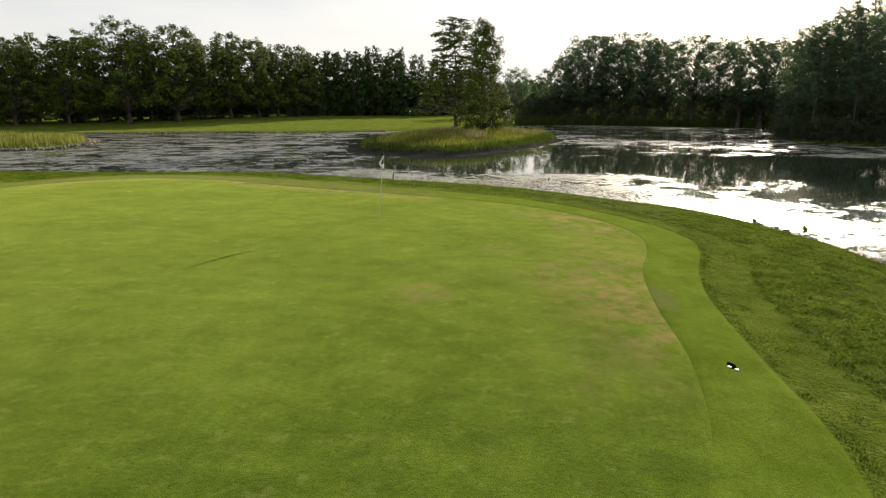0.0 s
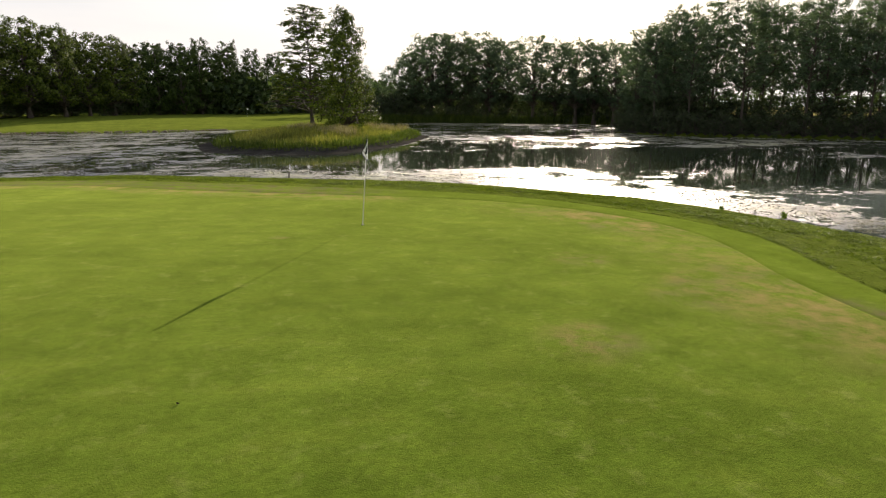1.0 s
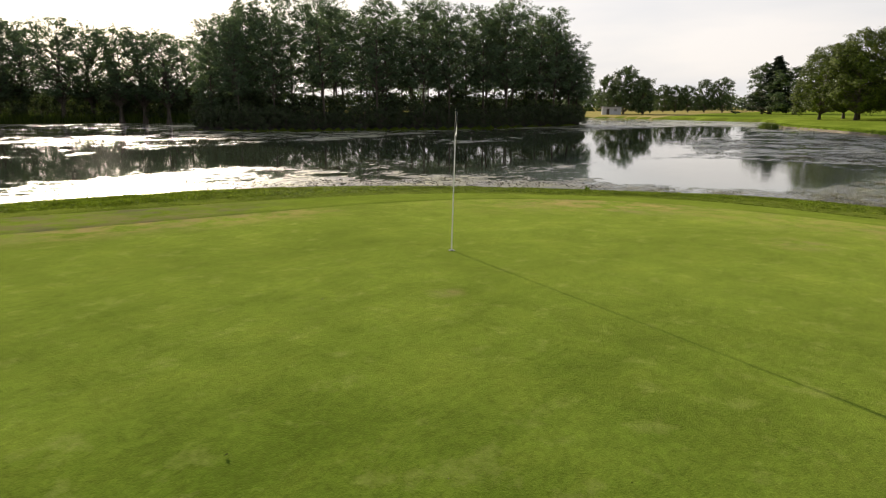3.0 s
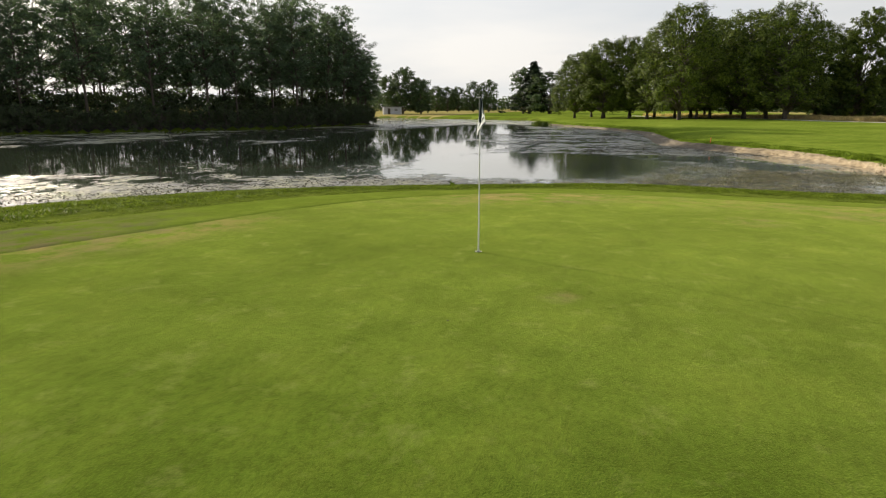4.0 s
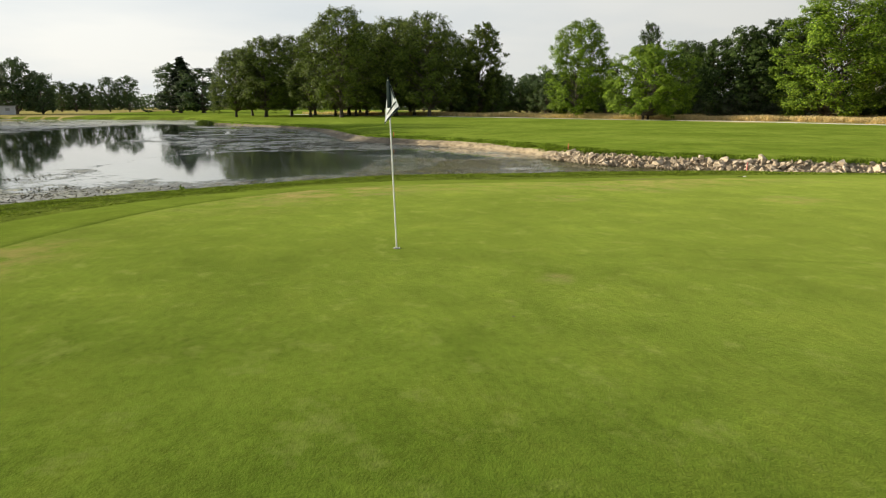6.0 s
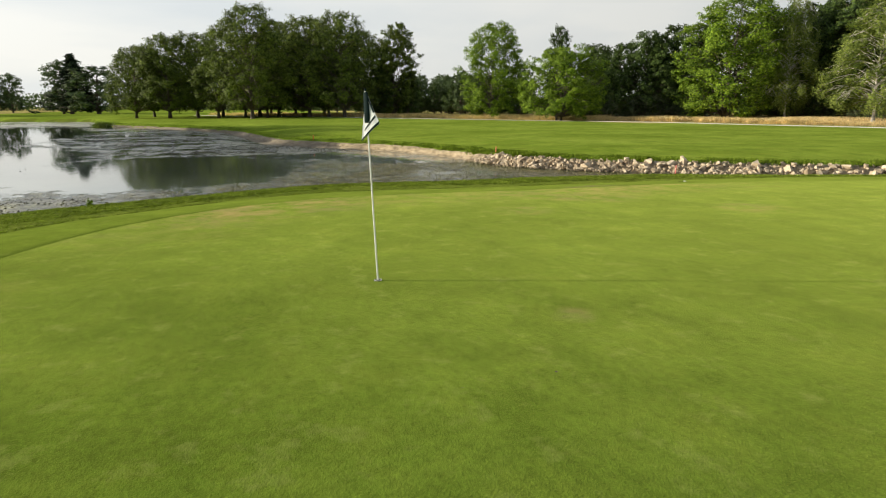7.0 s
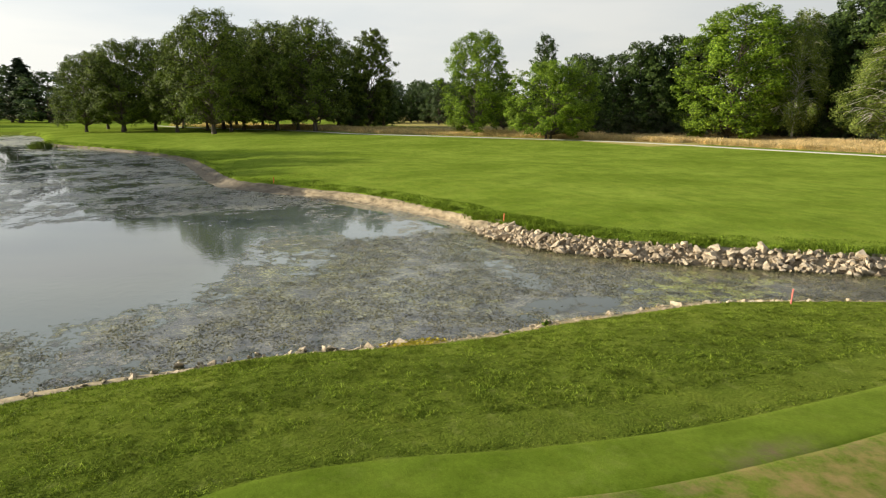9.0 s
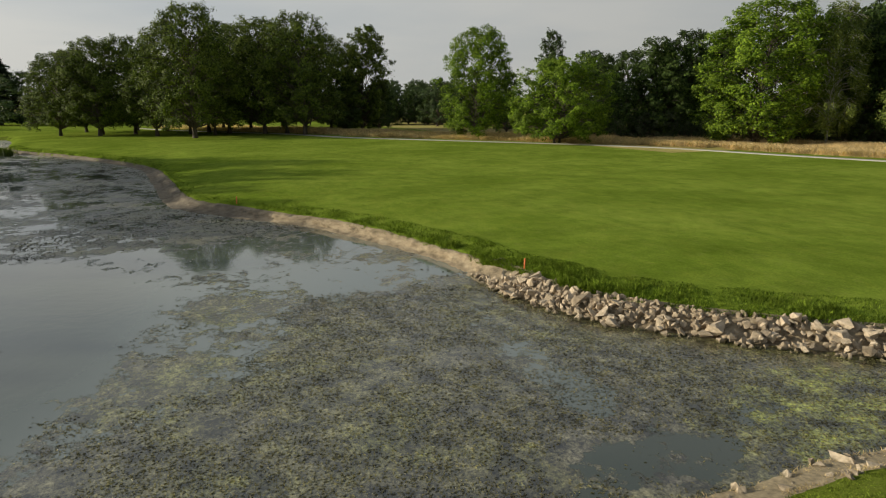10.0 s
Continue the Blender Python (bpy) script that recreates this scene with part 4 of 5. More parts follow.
for p in spots:
    tall = (16.0 + 5.2 * ease(p[0], 47, 62)) * (1 - 0.10 * ease(p[0], 100, 116)) + r.uniform(-1.4, 1.4)
    plant("alder" if r.uniform() < 0.78 else "leafy_alder", p[0], p[1], tall, "tall dark alder in the dense grove on the wooded islet", group="alders on the wooded islet", wide=1.05)
for x, y, h in ((115.5, 77.5, 14.5), (114, 84, 17), (111, 75.2, 14.5), (107.5, 75, 17), (112.5, 76.5, 12.5)):
    plant("alder", x, y, h, "spreading alder at the end of the wooded islet", group="alders on the wooded islet", wide=1.5)
for i in range(0, len(ISLE_WOOD), 1):
    x, y = ISLE_WOOD[i] * 0.97 + np.array([80, 98]) * 0.03
    if y < 112:
        plant("shrub", x, y, r.uniform(2.2, 4.2), "dark waterside bush at the islet's edge", "bush", "bushes round the wooded islet", wide=0.9, name="bush")
for x, y in smooth_open([(50, 112), (54, 102), (64, 93), (80, 83), (94, 78.5), (108, 78)], 6) + (0, 2):
    plant("shrub", x, y, r.uniform(3.0, 6.0), "dark bush in the undergrowth of the wooded islet", "bush", "bushes round the wooded islet", wide=1.1, name="bush")
for x, y, h in ((-112, 140, 19), (-102, 146, 20), (-92, 156, 20), (-84, 166, 20), (-76, 176, 20), (-70, 186, 20), (-62, 196, 19), (-54, 206, 20), (-46, 214, 20), (-38, 222, 20), (-118, 128, 18)):
    plant("inner_tree", x, y, h, "dark broadleaf tree in the row behind the far fairway", group="tree row behind the far fairway", wide=1.25)
for x, y in smooth_open([(-116, 126), (-98, 142), (-84, 158), (-68, 180), (-50, 204), (-30, 226), (-8, 240)], 4):
    plant("shrub", x + r.uniform(-2, 2), y + r.uniform(-2, 3), r.uniform(4, 7), "dark bush beneath the trees behind the far fairway", "bush", "bushes behind the far fairway", wide=1.3, name="bush")
for x, y in smooth_open([(8, 190), (20, 190), (40, 181), (60, 169), (72, 157), (90, 154)], 6):
    plant("shrub", x + r.uniform(-1, 1), y + r.uniform(1, 4), r.uniform(5, 9.5), "dark bush under the oaks on the far shore", "bush", "bushes on the far shore", name="bush")
for x, y in smooth_open([(112, -62), (95, -49), (82, -54), (70, -62), (58, -65), (44, -66)], 5):
    plant("shrub", x, y - 2, r.uniform(3, 5), "dark bush at the foot of the wood", "bush", "bushes along the wood", name="bush")


def far_wood():
    """One band of woodland on the horizon, clump by clump."""
    r = np.random.default_rng(33)
    pts = []
    for a in np.arange(-150, 62, 0.55):
        d = 420 + 60 * math.sin(a * 0.15) + r.uniform(-20, 20)
        x, y = d * math.cos(radians(a - 0)), d * math.sin(radians(a))
        top = 9 + 4 * wave(np.array([a]), np.array([0.0]), 6, 4)[0] + r.uniform(-2, 2)
        k = 170
        c = np.stack([x + r.normal(size=k) * 3.5, y + r.normal(size=k) * 3.5, -0.5 + top * r.uniform(0, 1, k) ** 0.8], 1)
        pts.append(c)
    for a in np.arange(62, 140, 0.4):
        d = (250 + 30 * math.sin(a * 0.3)) + r.uniform(-12, 12) if a > 85 else 300 + r.uniform(-15, 15)
        x, y = d * math.cos(radians(a)), d * math.sin(radians(a))
        k = 260
        pts.append(np.stack([x + r.normal(size=k) * 3.5, y + r.normal(size=k) * 3.5, -0.5 + (r.uniform(10, 15) if a > 85 else r.uniform(6, 9)) * r.uniform(0, 1, k) ** 0.8], 1))
    v, f = leaf_cards(np.concatenate(pts), 0.85, r, 0.2, 0.7)
    return mesh_from("far_wood", v, f, M_LEAF_FAR)


tagged(new("far_wood", far_wood()), "distant band of woodland on the horizon", "woodland", kind="stuff")


# ---------------------------------------------------------------- grass that stands up
def blades(x, y, tall, wide, r, lean=0.35, z=None):
    """A bent blade of two triangles at every place."""
    n = len(x)
    z = heights(x, y) if z is None else z
    base = np.stack([x, y, z - 0.01], 1)
    a = r.uniform(0, 2 * np.pi, n)
    side = np.stack([np.cos(a), np.sin(a), np.zeros(n)], 1) * (wide * r.uniform(0.6, 1.3, n))[:, None]
    b = a + r.uniform(0.6, 2.5, n)
    h = tall * r.uniform(0.55, 1.2, n)
    tip = np.stack([np.cos(b), np.sin(b), np.zeros(n)], 1) * (h * lean * r.uniform(0.2, 1.6, n))[:, None]
    tip[:, 2] = h
    mid = base + tip * 0.5 + np.array([0, 0, 0.08]) * h[:, None]
    v = np.stack([base - side, base + side, mid + side * 0.7, base + tip], 1).reshape(-1, 3)
    k = np.arange(n)[:, None] * 4
    return v, np.concatenate([k + [[0, 1, 2]], k + [[0, 2, 3]]])


r = np.random.default_rng(5)
n = 620000
x, y = r.uniform(1.5, 14.2, n), r.uniform(-2, 35, n)
keep = ~inside(FRINGE, x, y) & ~inside(shore, x, y) & (wave(x, y, 0.5, 11) > -0.75 + r.uniform(-0.3, 0.3, n)) & (wave(x, y, 0.15, 18) > -0.45 + r.uniform(-0.5, 0.3, n))
x, y = x[keep], y[keep]
near_edge = reach(near_line, x, y, False)[0]
bare = (near_edge < (0.55 + 0.12 * wave(x, y, 0.9, 31) + r.normal(size=len(x)) * 0.06) * (1 - ease(y, 15.5, 18.0)) * ease(y, 2, 4)) & (x > 9)
x, y, near_edge = x[~bare], y[~bare], near_edge[~bare]
collar = reach(FRINGE, x, y)[0]
v, f = blades(x, y, np.where(near_edge < 0.45, 0.035, 0.030 + 0.018 * (1 - ease(collar, 0.08, 0.3)) + 0.030 * ease(collar, 1.1, 1.4) + 0.016 * ease(collar, 1.1, 1.3) * (1 - ease(collar, 1.4, 1.7))) * np.clip(1 + 0.5 * wave(x, y, 0.13, 17) + 0.4 * wave(x, y, 0.30, 12) + 0.35 * wave(x, y, 1.1, 14), 0.35, 1.45) * 0.68, 0.0095, r, 1.5)
tagged(new("rough_grass", mesh_from("rough_grass", v, f, M_BLADES)), "longer rough grass sloping from the green to the water", "grass", kind="stuff")
n = 420000
x, y = r.uniform(-34, 1.5, n), r.uniform(27, 45, n)
keep = ~inside(FRINGE, x, y) & ~inside(shore, x, y)
x, y = x[keep], y[keep]
v, f = blades(x, y, (0.022 + 0.034 * ease(reach(FRINGE, x, y)[0], 0.9, 1.3)) * np.clip(1 + 0.5 * wave(x, y, 0.3, 17) + 0.5 * wave(x, y, 0.9, 12), 0.4, 1.6), 0.013, r, 1.1)
tagged(new("rough_grass", mesh_from("rough_grass", v, f, M_BLADES)), "longer rough grass on the bank behind the green", "grass", kind="stuff")

# floating leaves of the weed in the inlet
n = 150000
x, y = r.uniform(10, 27, n), r.uniform(-4, 27, n)
lush = weed_cover(x, y) + 0.30 * wave(x, y, 1.3, 21) + 0.22 * wave(x, y, 0.45, 22) + r.normal(size=n) * 0.10
keep = inside(shore, x, y) & (lush > 0.60)
x, y = x[keep], y[keep]
v, f = leaf_cards(np.stack([x, y, np.full(len(x), WATER + 0.004) + r.uniform(0, 0.012, len(x))], 1), 0.035, r, 0.88, 0.45)
v[:, 2] = WATER + 0.003 + (v[:, 2] - WATER) * 0.45
tagged(new("pond_weed", mesh_from("pond_weed", v, f, M_WEED)), "olive pond weed floating in the shallow inlet", "water plants", kind="stuff")

# weed that breaks the surface farther out
n = 330000
x, y = r.uniform(-30, 105, n), r.uniform(4, 72, n)
lush = weed_cover(x, y) + 0.34 * wave(x, y, 3.1, 25) + 0.22 * wave(x, y, 1.1, 26) + r.normal(size=n) * 0.08
keep = inside(shore, x, y) & (lush > 0.66) & ~((x < 27) & (y < 27))
x, y = x[keep], y[keep]
v, f = leaf_cards(np.stack([x, y, np.full(len(x), WATER + 0.008)], 1), 0.055, r, 0.75, 0.5)
v[:, 2] = np.maximum(v[:, 2], WATER + 0.002)
tagged(new("pond_weed", mesh_from("pond_weed", v, f, M_WEED_DARK)), "dark weed breaking the surface of the open pond", "water plants", kind="stuff")

# tall growth on the small islet, and its green rim
n = 42000
x, y = r.uniform(-20, 10, n), r.uniform(68, 114, n)
keep = inside(ISLE_SMALL, x, y)
x, y = x[keep], y[keep]
d, _ = reach(ISLE_SMALL, x, y)
rim = d < 2.2
v, f = blades(x[~rim], y[~rim], 0.80 + 0.25 * wave(x[~rim], y[~rim], 4, 2), 0.03, r, 0.35)
tagged(new("meadow_grass", mesh_from("meadow_grass", v, f, M_MEADOW)), "tall yellowing grass covering the small islet", "grass", kind="stuff")
v, f = blades(x[rim], y[rim], 0.75 + 0.2 * wave(x[rim], y[rim], 3, 2), 0.03, r, 0.4)
tagged(new("reeds", mesh_from("reeds", v, f, M_REED)), "green waterside growth round the small islet", "reeds", kind="stuff")
k = ~rim & ((wave(x, y, 5, 31) > 0.55) | (y > 96) & (x > 0) & (wave(x, y, 3, 33) > -0.1))
v, f = blades(x[k], y[k], 1.15 + 0.3 * wave(x[k], y[k], 3, 7), 0.018, r, 0.3)
tagged(new("seed_heads", mesh_from("seed_heads", v, f, M_SEED)), "brown seeding grass stalks on the small islet", "grass", kind="stuff")
mud_in = ISLE_SMALL + (np.array([-4.0, 90.0]) - ISLE_SMALL) * 0.07
rows = []
for k, (s, up) in enumerate(((-0.13, -0.06), (-0.08, 0.05), (0.0, 0.16), (0.5, 0.45), (1.0, 0.55))):
    q = ISLE_SMALL + (mud_in - ISLE_SMALL) * s if s >= 0 else ISLE_SMALL + (ISLE_SMALL - np.array([-4.0, 90.0])) * (-s)
    rows.append(np.stack([q[:, 0], q[:, 1], WATER + up + 0.05 * wave(q[:, 0], q[:, 1], 1.5, k)], 1))
v = np.stack(rows, 1).reshape(-1, 3)
m = len(ISLE_SMALL)
i = (np.arange(m)[:, None] * 5 + np.arange(4)[None]).ravel()
j = (((np.arange(m) + 1) % m)[:, None] * 5 + np.arange(4)[None]).ravel()
tagged(new("mud_shore", mesh_from("mud_shore", v, np.stack([i, j, j + 1, i + 1], 1), M_MUD_SHADE, True)), "dark wet mud round the small islet", "shore", kind="structure")
# spit of land
n = 9000
x, y = r.uniform(-90, -56, n), r.uniform(68, 100, n)
keep = ~inside(shore, x, y) & (reach(shore, x, y)[0] > 0.8)
v, f = blades(x[keep], y[keep], 1.0, 0.05, r, 0.3)
tagged(new("meadow_grass", mesh_from("meadow_grass", v, f, M_MEADOW)), "tall yellow-green grass on a low stony spit", "grass", kind="stuff")
# reeds on the far shore
n = 20000
s = r.uniform(0, 1, n)
line = smooth_open([(150, 126), (120, 141), (92, 151), (74, 154), (61, 165), (40, 177), (26, 185), (12, 184), (2, 172)], 8)
k = s * (len(line) - 1.001)
i = k.astype(int)
p = line[i] + (line[i + 1] - line[i]) * (k - i)[:, None] + r.normal(size=(n, 2)) * 0.9
v, f = blades(p[:, 0], p[:, 1], 2.1, 0.07, r, 0.2)
tagged(new("reeds", mesh_from("reeds", v, f, M_REED)), "dark reeds along the far shore of the pond", "reeds", kind="stuff")

# dry meadow between cart path and wood
PATHWAY = smooth_open([(176, 22), (150, 8), (128, -4), (108, -12), (93, -24.5), (82, -34), (68, -41), (53, -44), (41, -47), (20, -51), (0, -54)], 8)
t = np.gradient(PATHWAY, axis=0)
t /= np.linalg.norm(t, axis=1, keepdims=True)
verge = np.stack([-t[:, 1], t[:, 0]], 1)
n = 190000
k = r.uniform(0, 1, n) ** 0.9 * (len(PATHWAY) - 1.001)
i = k.astype(int)
deep = 3.4 + 20 * r.uniform(0, 1, n) ** 1.4
p = PATHWAY[i] + (PATHWAY[i + 1] - PATHWAY[i]) * (k - i)[:, None] + verge[i] * deep[:, None]
keep = wave(p[:, 0], p[:, 1], 5, 9) > -0.65
p = p[keep]
v, f = blades(p[:, 0], p[:, 1], 0.72 + 0.3 * wave(p[:, 0], p[:, 1], 6, 3), 0.017, r, 0.45)
tagged(new("dry_grass", mesh_from("dry_grass", v, f, M_STRAW)), "tall straw-coloured grass between path and wood", "grass", kind="stuff")
rows = []
for off in np.linspace(3.0, 24, 12):
    q = PATHWAY + verge * off
    rows.append(np.stack([q[:, 0], q[:, 1], heights(q[:, 0], q[:, 1]) + 0.06 - (0.1 if off < 3.1 or off > 23.5 else 0)], 1))
v = np.stack(rows, 1).reshape(-1, 3)
i = (np.arange(len(PATHWAY) - 1)[:, None] * 12 + np.arange(11)[None]).ravel()
tagged(new("meadow", mesh_from("meadow", v, np.stack([i, i + 12, i + 13, i + 1], 1), M_MEADOW_GROUND, True)), "dry straw-coloured meadow strip along the wood", "meadow", kind="structure")

# cart path
t = np.gradient(PATHWAY, axis=0)
t /= np.linalg.norm(t, axis=1, keepdims=True)
o = np.stack([-t[:, 1], t[:, 0]], 1)
rows = []
for off, up in ((-0.85, -0.05), (-0.8, 0.04), (0.0, 0.055), (0.8, 0.04), (0.85, -0.05)):
    q = PATHWAY + o * off
    rows.append(np.stack([q[:, 0], q[:, 1], heights(q[:, 0], q[:, 1]) + up], 1))
v = np.stack(rows, 1).reshape(-1, 3)
i = (np.arange(len(PATHWAY) - 1)[:, None] * 5 + np.arange(4)[None]).ravel()
tagged(new("cart_path", mesh_from("cart_path", v, np.stack([i, i + 5, i + 6, i + 1], 1), M_PATH, True)), "pale gravel cart path along the fairway", "path", kind="structure")

# ---------------------------------------------------------------- bare bank of the fairway
line = fair_line[(fair_line[:, 0] > 25.0) & (fair_line[:, 0] < 125)]
bank = smooth_open(line, 5)
t = np.gradient(bank, axis=0)
t /= np.linalg.norm(t, axis=1, keepdims=True)
o = np.stack([t[:, 1], -t[:, 0]], 1)
r = np.random.default_rng(8)
rows = []
along = np.arange(len(bank)) * 0.35
for off, up in ((-0.35, -0.25), (-0.05, 0.01), (0.12, 0.04), (0.24, 0.10), (0.31, 0.18), (0.37, 0.27), (0.43, 0.36), (0.50, 0.43), (0.60, 0.46), (0.80, 0.44)):
    j = 0.07 * wave(along, np.full(len(bank), up * 9), 2.2, 4) + 0.05 * wave(along, np.full(len(bank), up * 9), 0.7, 6) + r.normal(size=len(bank)) * 0.03
    q = bank + o * (off * (1 + (1.3 * muddy_shelf(bank[:, 0]) if off > 0 else 0)) + j)[:, None]
    rows.append(np.stack([q[:, 0], q[:, 1], WATER + up * ((1 - 0.2 * ease(bank[:, 0], 55, 80)) * (1.0 + 0.10 * wave(along, along * 0, 6.0, 9)) * (0.1 + 0.9 * ease(bank[:, 0], 25.2, 27.6)) if up > 0 else 1) + 0.03 * wave(along, np.full(len(bank), off * 5), 1.1, 3)], 1))
v = np.stack(rows, 1).reshape(-1, 3)
w = len(rows)
i = (np.arange(len(bank) - 1)[:, None] * w + np.arange(w - 1)[None]).ravel()
soil_mesh = mesh_from("soil_bank", v, np.stack([i, i + 1, i + 1 + w, i + w], 1), M_SOIL, True)
# the bank's soil is greyer and darker beyond about x = 43
soil_mesh.materials.append(M_SOIL_GREY)
soil_mesh.polygons.foreach_set("material_index", (v[i, 0] + 2.0 * wave(v[i, 0], v[i, 1], 1.5, 8) > 43).astype(np.int32))
tagged(new("soil_bank", soil_mesh), "bare tan earth bank at the edge of the fairway", "bank", kind="structure")


# ragged grass along the top of the bank and above the stones
edge_all = smooth_open(fair_line, 3)
edge_all = edge_all[(edge_all[:, 1] > -9) & (edge_all[:, 0] < 120)]
t = np.gradient(edge_all, axis=0)
t /= np.linalg.norm(t, axis=1, keepdims=True)
o = np.stack([t[:, 1], -t[:, 0]], 1)
n = 60000
i = r.integers(0, len(edge_all) - 1, n)
stony = edge_all[i, 0] < 25.0
heaped = 1 - ease(edge_all[i, 0], 24.0, 27.5)
off = 0.50 + 0.70 * heaped + r.uniform(0, 1, n) ** 1.6 * (1.8 + 0.5 * heaped)
off = off * (1 + 1.3 * np.where(stony, 0, muddy_shelf(edge_all[i, 0])))
p = edge_all[i] + (edge_all[i + 1] - edge_all[i]) * r.uniform(0, 1, (n, 1)) + o[i] * off[:, None]
v, f = blades(p[:, 0], p[:, 1], (0.11 + 0.03 * heaped) * np.clip(1.45 - 0.45 * (off - 0.5 - 0.7 * heaped), 0.4, 1.5) * np.clip(1 + 0.8 * wave(p[:, 0], p[:, 1], 0.8, 4) + 0.4 * wave(p[:, 0], p[:, 1], 0.25, 6), 0.3, 2.0), 0.014, r, 0.6)
tagged(new("bank_grass", mesh_from("bank_grass", v, f, M_BANK)), "ragged uncut grass along the top of the bank", "grass", kind="stuff")

# ---------------------------------------------------------------- stones
def stone_mesh(seed):
    """An angular quarried stone, about one metre across: the hull of a few scattered corners, its edges worn."""
    r = random.Random(seed)
    bm = bmesh.new()
    for _ in range(9):
        d = Vector((r.gauss(0, 1), r.gauss(0, 1), r.gauss(0, 1))).normalized()
        bm.verts.new((d.x * 0.52 * r.uniform(0.8, 1.12), d.y * 0.45 * r.uniform(0.8, 1.12), d.z * 0.36 * r.uniform(0.8, 1.12)))
    made = bmesh.ops.convex_hull(bm, input=bm.verts[:])
    bmesh.ops.delete(bm, geom=[g for g in made["geom_interior"] if isinstance(g, bmesh.types.BMVert)], context="VERTS")
    me = bpy.data.meshes.new("stone")
    bm.to_mesh(me)
    bm.free()
    me.materials.append(M_STONE)
    return me


STONES = [stone_mesh(s) for s in range(14)]


def stones_along(name, label, line, n, spread, size, lift, seed, jut=0.0, on_land=False):
    """Loose stones tipped along a line, those of the upper rows lying back on the slope."""
    r = np.random.default_rng(seed)
    top = tagged(new(name), label, "stones", kind="structure")
    seg = np.linalg.norm(np.diff(line, axis=0), axis=1)
    acc = np.concatenate([[0], np.cumsum(seg)])
    for k in range(n):
        s = r.uniform(0, acc[-1])
        i = min(np.searchsorted(acc, s, side="right") - 1, len(seg) - 1)
        d = (line[i + 1] - line[i]) / seg[i]
        q = line[i] + d * (s - acc[i])
        u = r.uniform(0, 1)
        q = q + np.array([d[1], -d[0]]) * (jut + spread * u)
        taper = 1 - 0.55 * ease(q[0], 23.6, 26.8)
        big = size * taper * r.uniform(0.5, 1.0) * (1.45 if r.uniform() < 0.16 else 0.85)
        foot = max(WATER, ground_at(q[0], q[1])) if on_land else WATER + lift * u * taper
        ob = part("stone", STONES[r.integers(len(STONES))], None, top)
        ob.matrix_world = (pose(q[0], q[1], foot + big * 0.10, r.normal() * 28, r.normal() * 28, r.uniform(0, 360))
                           @ Matrix.Diagonal((big * r.uniform(0.85, 1.2), big, big * r.uniform(0.65, 0.95), 1)))
    return top


fair_dense = smooth_open(fair_line, 3)
rock_line = fair_dense[(fair_dense[:, 0] < 27.0) & (fair_dense[:, 1] > -9)]
t = np.gradient(rock_line, axis=0)
t /= np.linalg.norm(t, axis=1, keepdims=True)
o = np.stack([t[:, 1], -t[:, 0]], 1)
rows = []
for off in (-0.5, -0.2, 0.2, 0.6, 1.0, 1.35, 1.6):
    q = rock_line + o * off
    rows.append(np.stack([q[:, 0], q[:, 1], np.maximum(heights(q[:, 0], q[:, 1]) + (0.04 if off < 1.5 else -0.05), WATER - 0.15)], 1))
v = np.stack(rows, 1).reshape(-1, 3)
i = (np.arange(len(rock_line) - 1)[:, None] * 7 + np.arange(6)[None]).ravel()
tagged(new("stone_bed", mesh_from("stone_bed", v, np.stack([i, i + 1, i + 8, i + 7], 1), M_SOIL, True)), "bare earth under the tipped stones", "bank", kind="structure")
stones_along("stone_bank", "pale tan quarry stones tipped along the fairway bank", rock_line, 315, 1.25, 0.50, 0.56, 3, jut=-0.05)
r = np.random.default_rng(15)
pieces = []
for k in range(800):
    i = r.integers(len(rock_line) - 1)
    d = rock_line[i + 1] - rock_line[i]
    d = d / np.linalg.norm(d)
    u = r.uniform(-0.05, 1)
    q = rock_line[i] + (rock_line[i + 1] - rock_line[i]) * r.uniform() + np.array([d[1], -d[0]]) * (1.35 * u)
    src = STONES[r.integers(len(STONES))]
    sv = np.array([vv.co[:] for vv in src.vertices])
    sf = np.array([[w for w in pp.vertices] for pp in src.polygons])
    turn = np.array(Euler(r.uniform(0, 6, 3)).to_matrix())
    pieces.append((sv @ turn.T * r.uniform(0.16, 0.34) + np.array([q[0], q[1], WATER + 0.56 * u * (1 - 0.55 * ease(q[0], 23.6, 26.8)) + 0.02]), sf))
v, f = joined(pieces)
tagged(part("small_stones", mesh_from("small_stones", v, f, M_STONE), None, bpy.data.objects["stone_bank"], "smaller stones wedged between the large ones"), kind="stuff")
near_dense = smooth_open(near_line, 3)
edge_line = near_dense[(near_dense[:, 0] > 8) & (near_dense[:, 1] < 30)]
stones_along("stone_edging", "scattered pale stones along the grassy water's edge", edge_line, 210, 0.34, 0.27, 0.08, 4, jut=0.02, on_land=True)
slab_line = edge_line[(edge_line[:, 1] > 4) & (edge_line[:, 1] < 22)]
stones_along("stone_edging", "larger pale slabs sunk in the grit at the water's edge", slab_line, 58, 0.3, 0.42, 0.08, 24, jut=-0.20, on_land=True)
heap_line = near_dense[(near_dense[:, 0] > 9) & (near_dense[:, 1] > 0.5) & (near_dense[:, 1] < 7.6)]
stones_along("stone_heap", "pale dry stones heaped on the water's edge", heap_line, 95, 0.75, 0.34, 0.1, 14, jut=-0.1, on_land=True)
t = np.gradient(edge_line, axis=0)
t /= np.linalg.norm(t, axis=1, keepdims=True)
o = np.stack([t[:, 1], -t[:, 0]], 1)
rows = []
along = np.arange(len(edge_line)) * 0.3
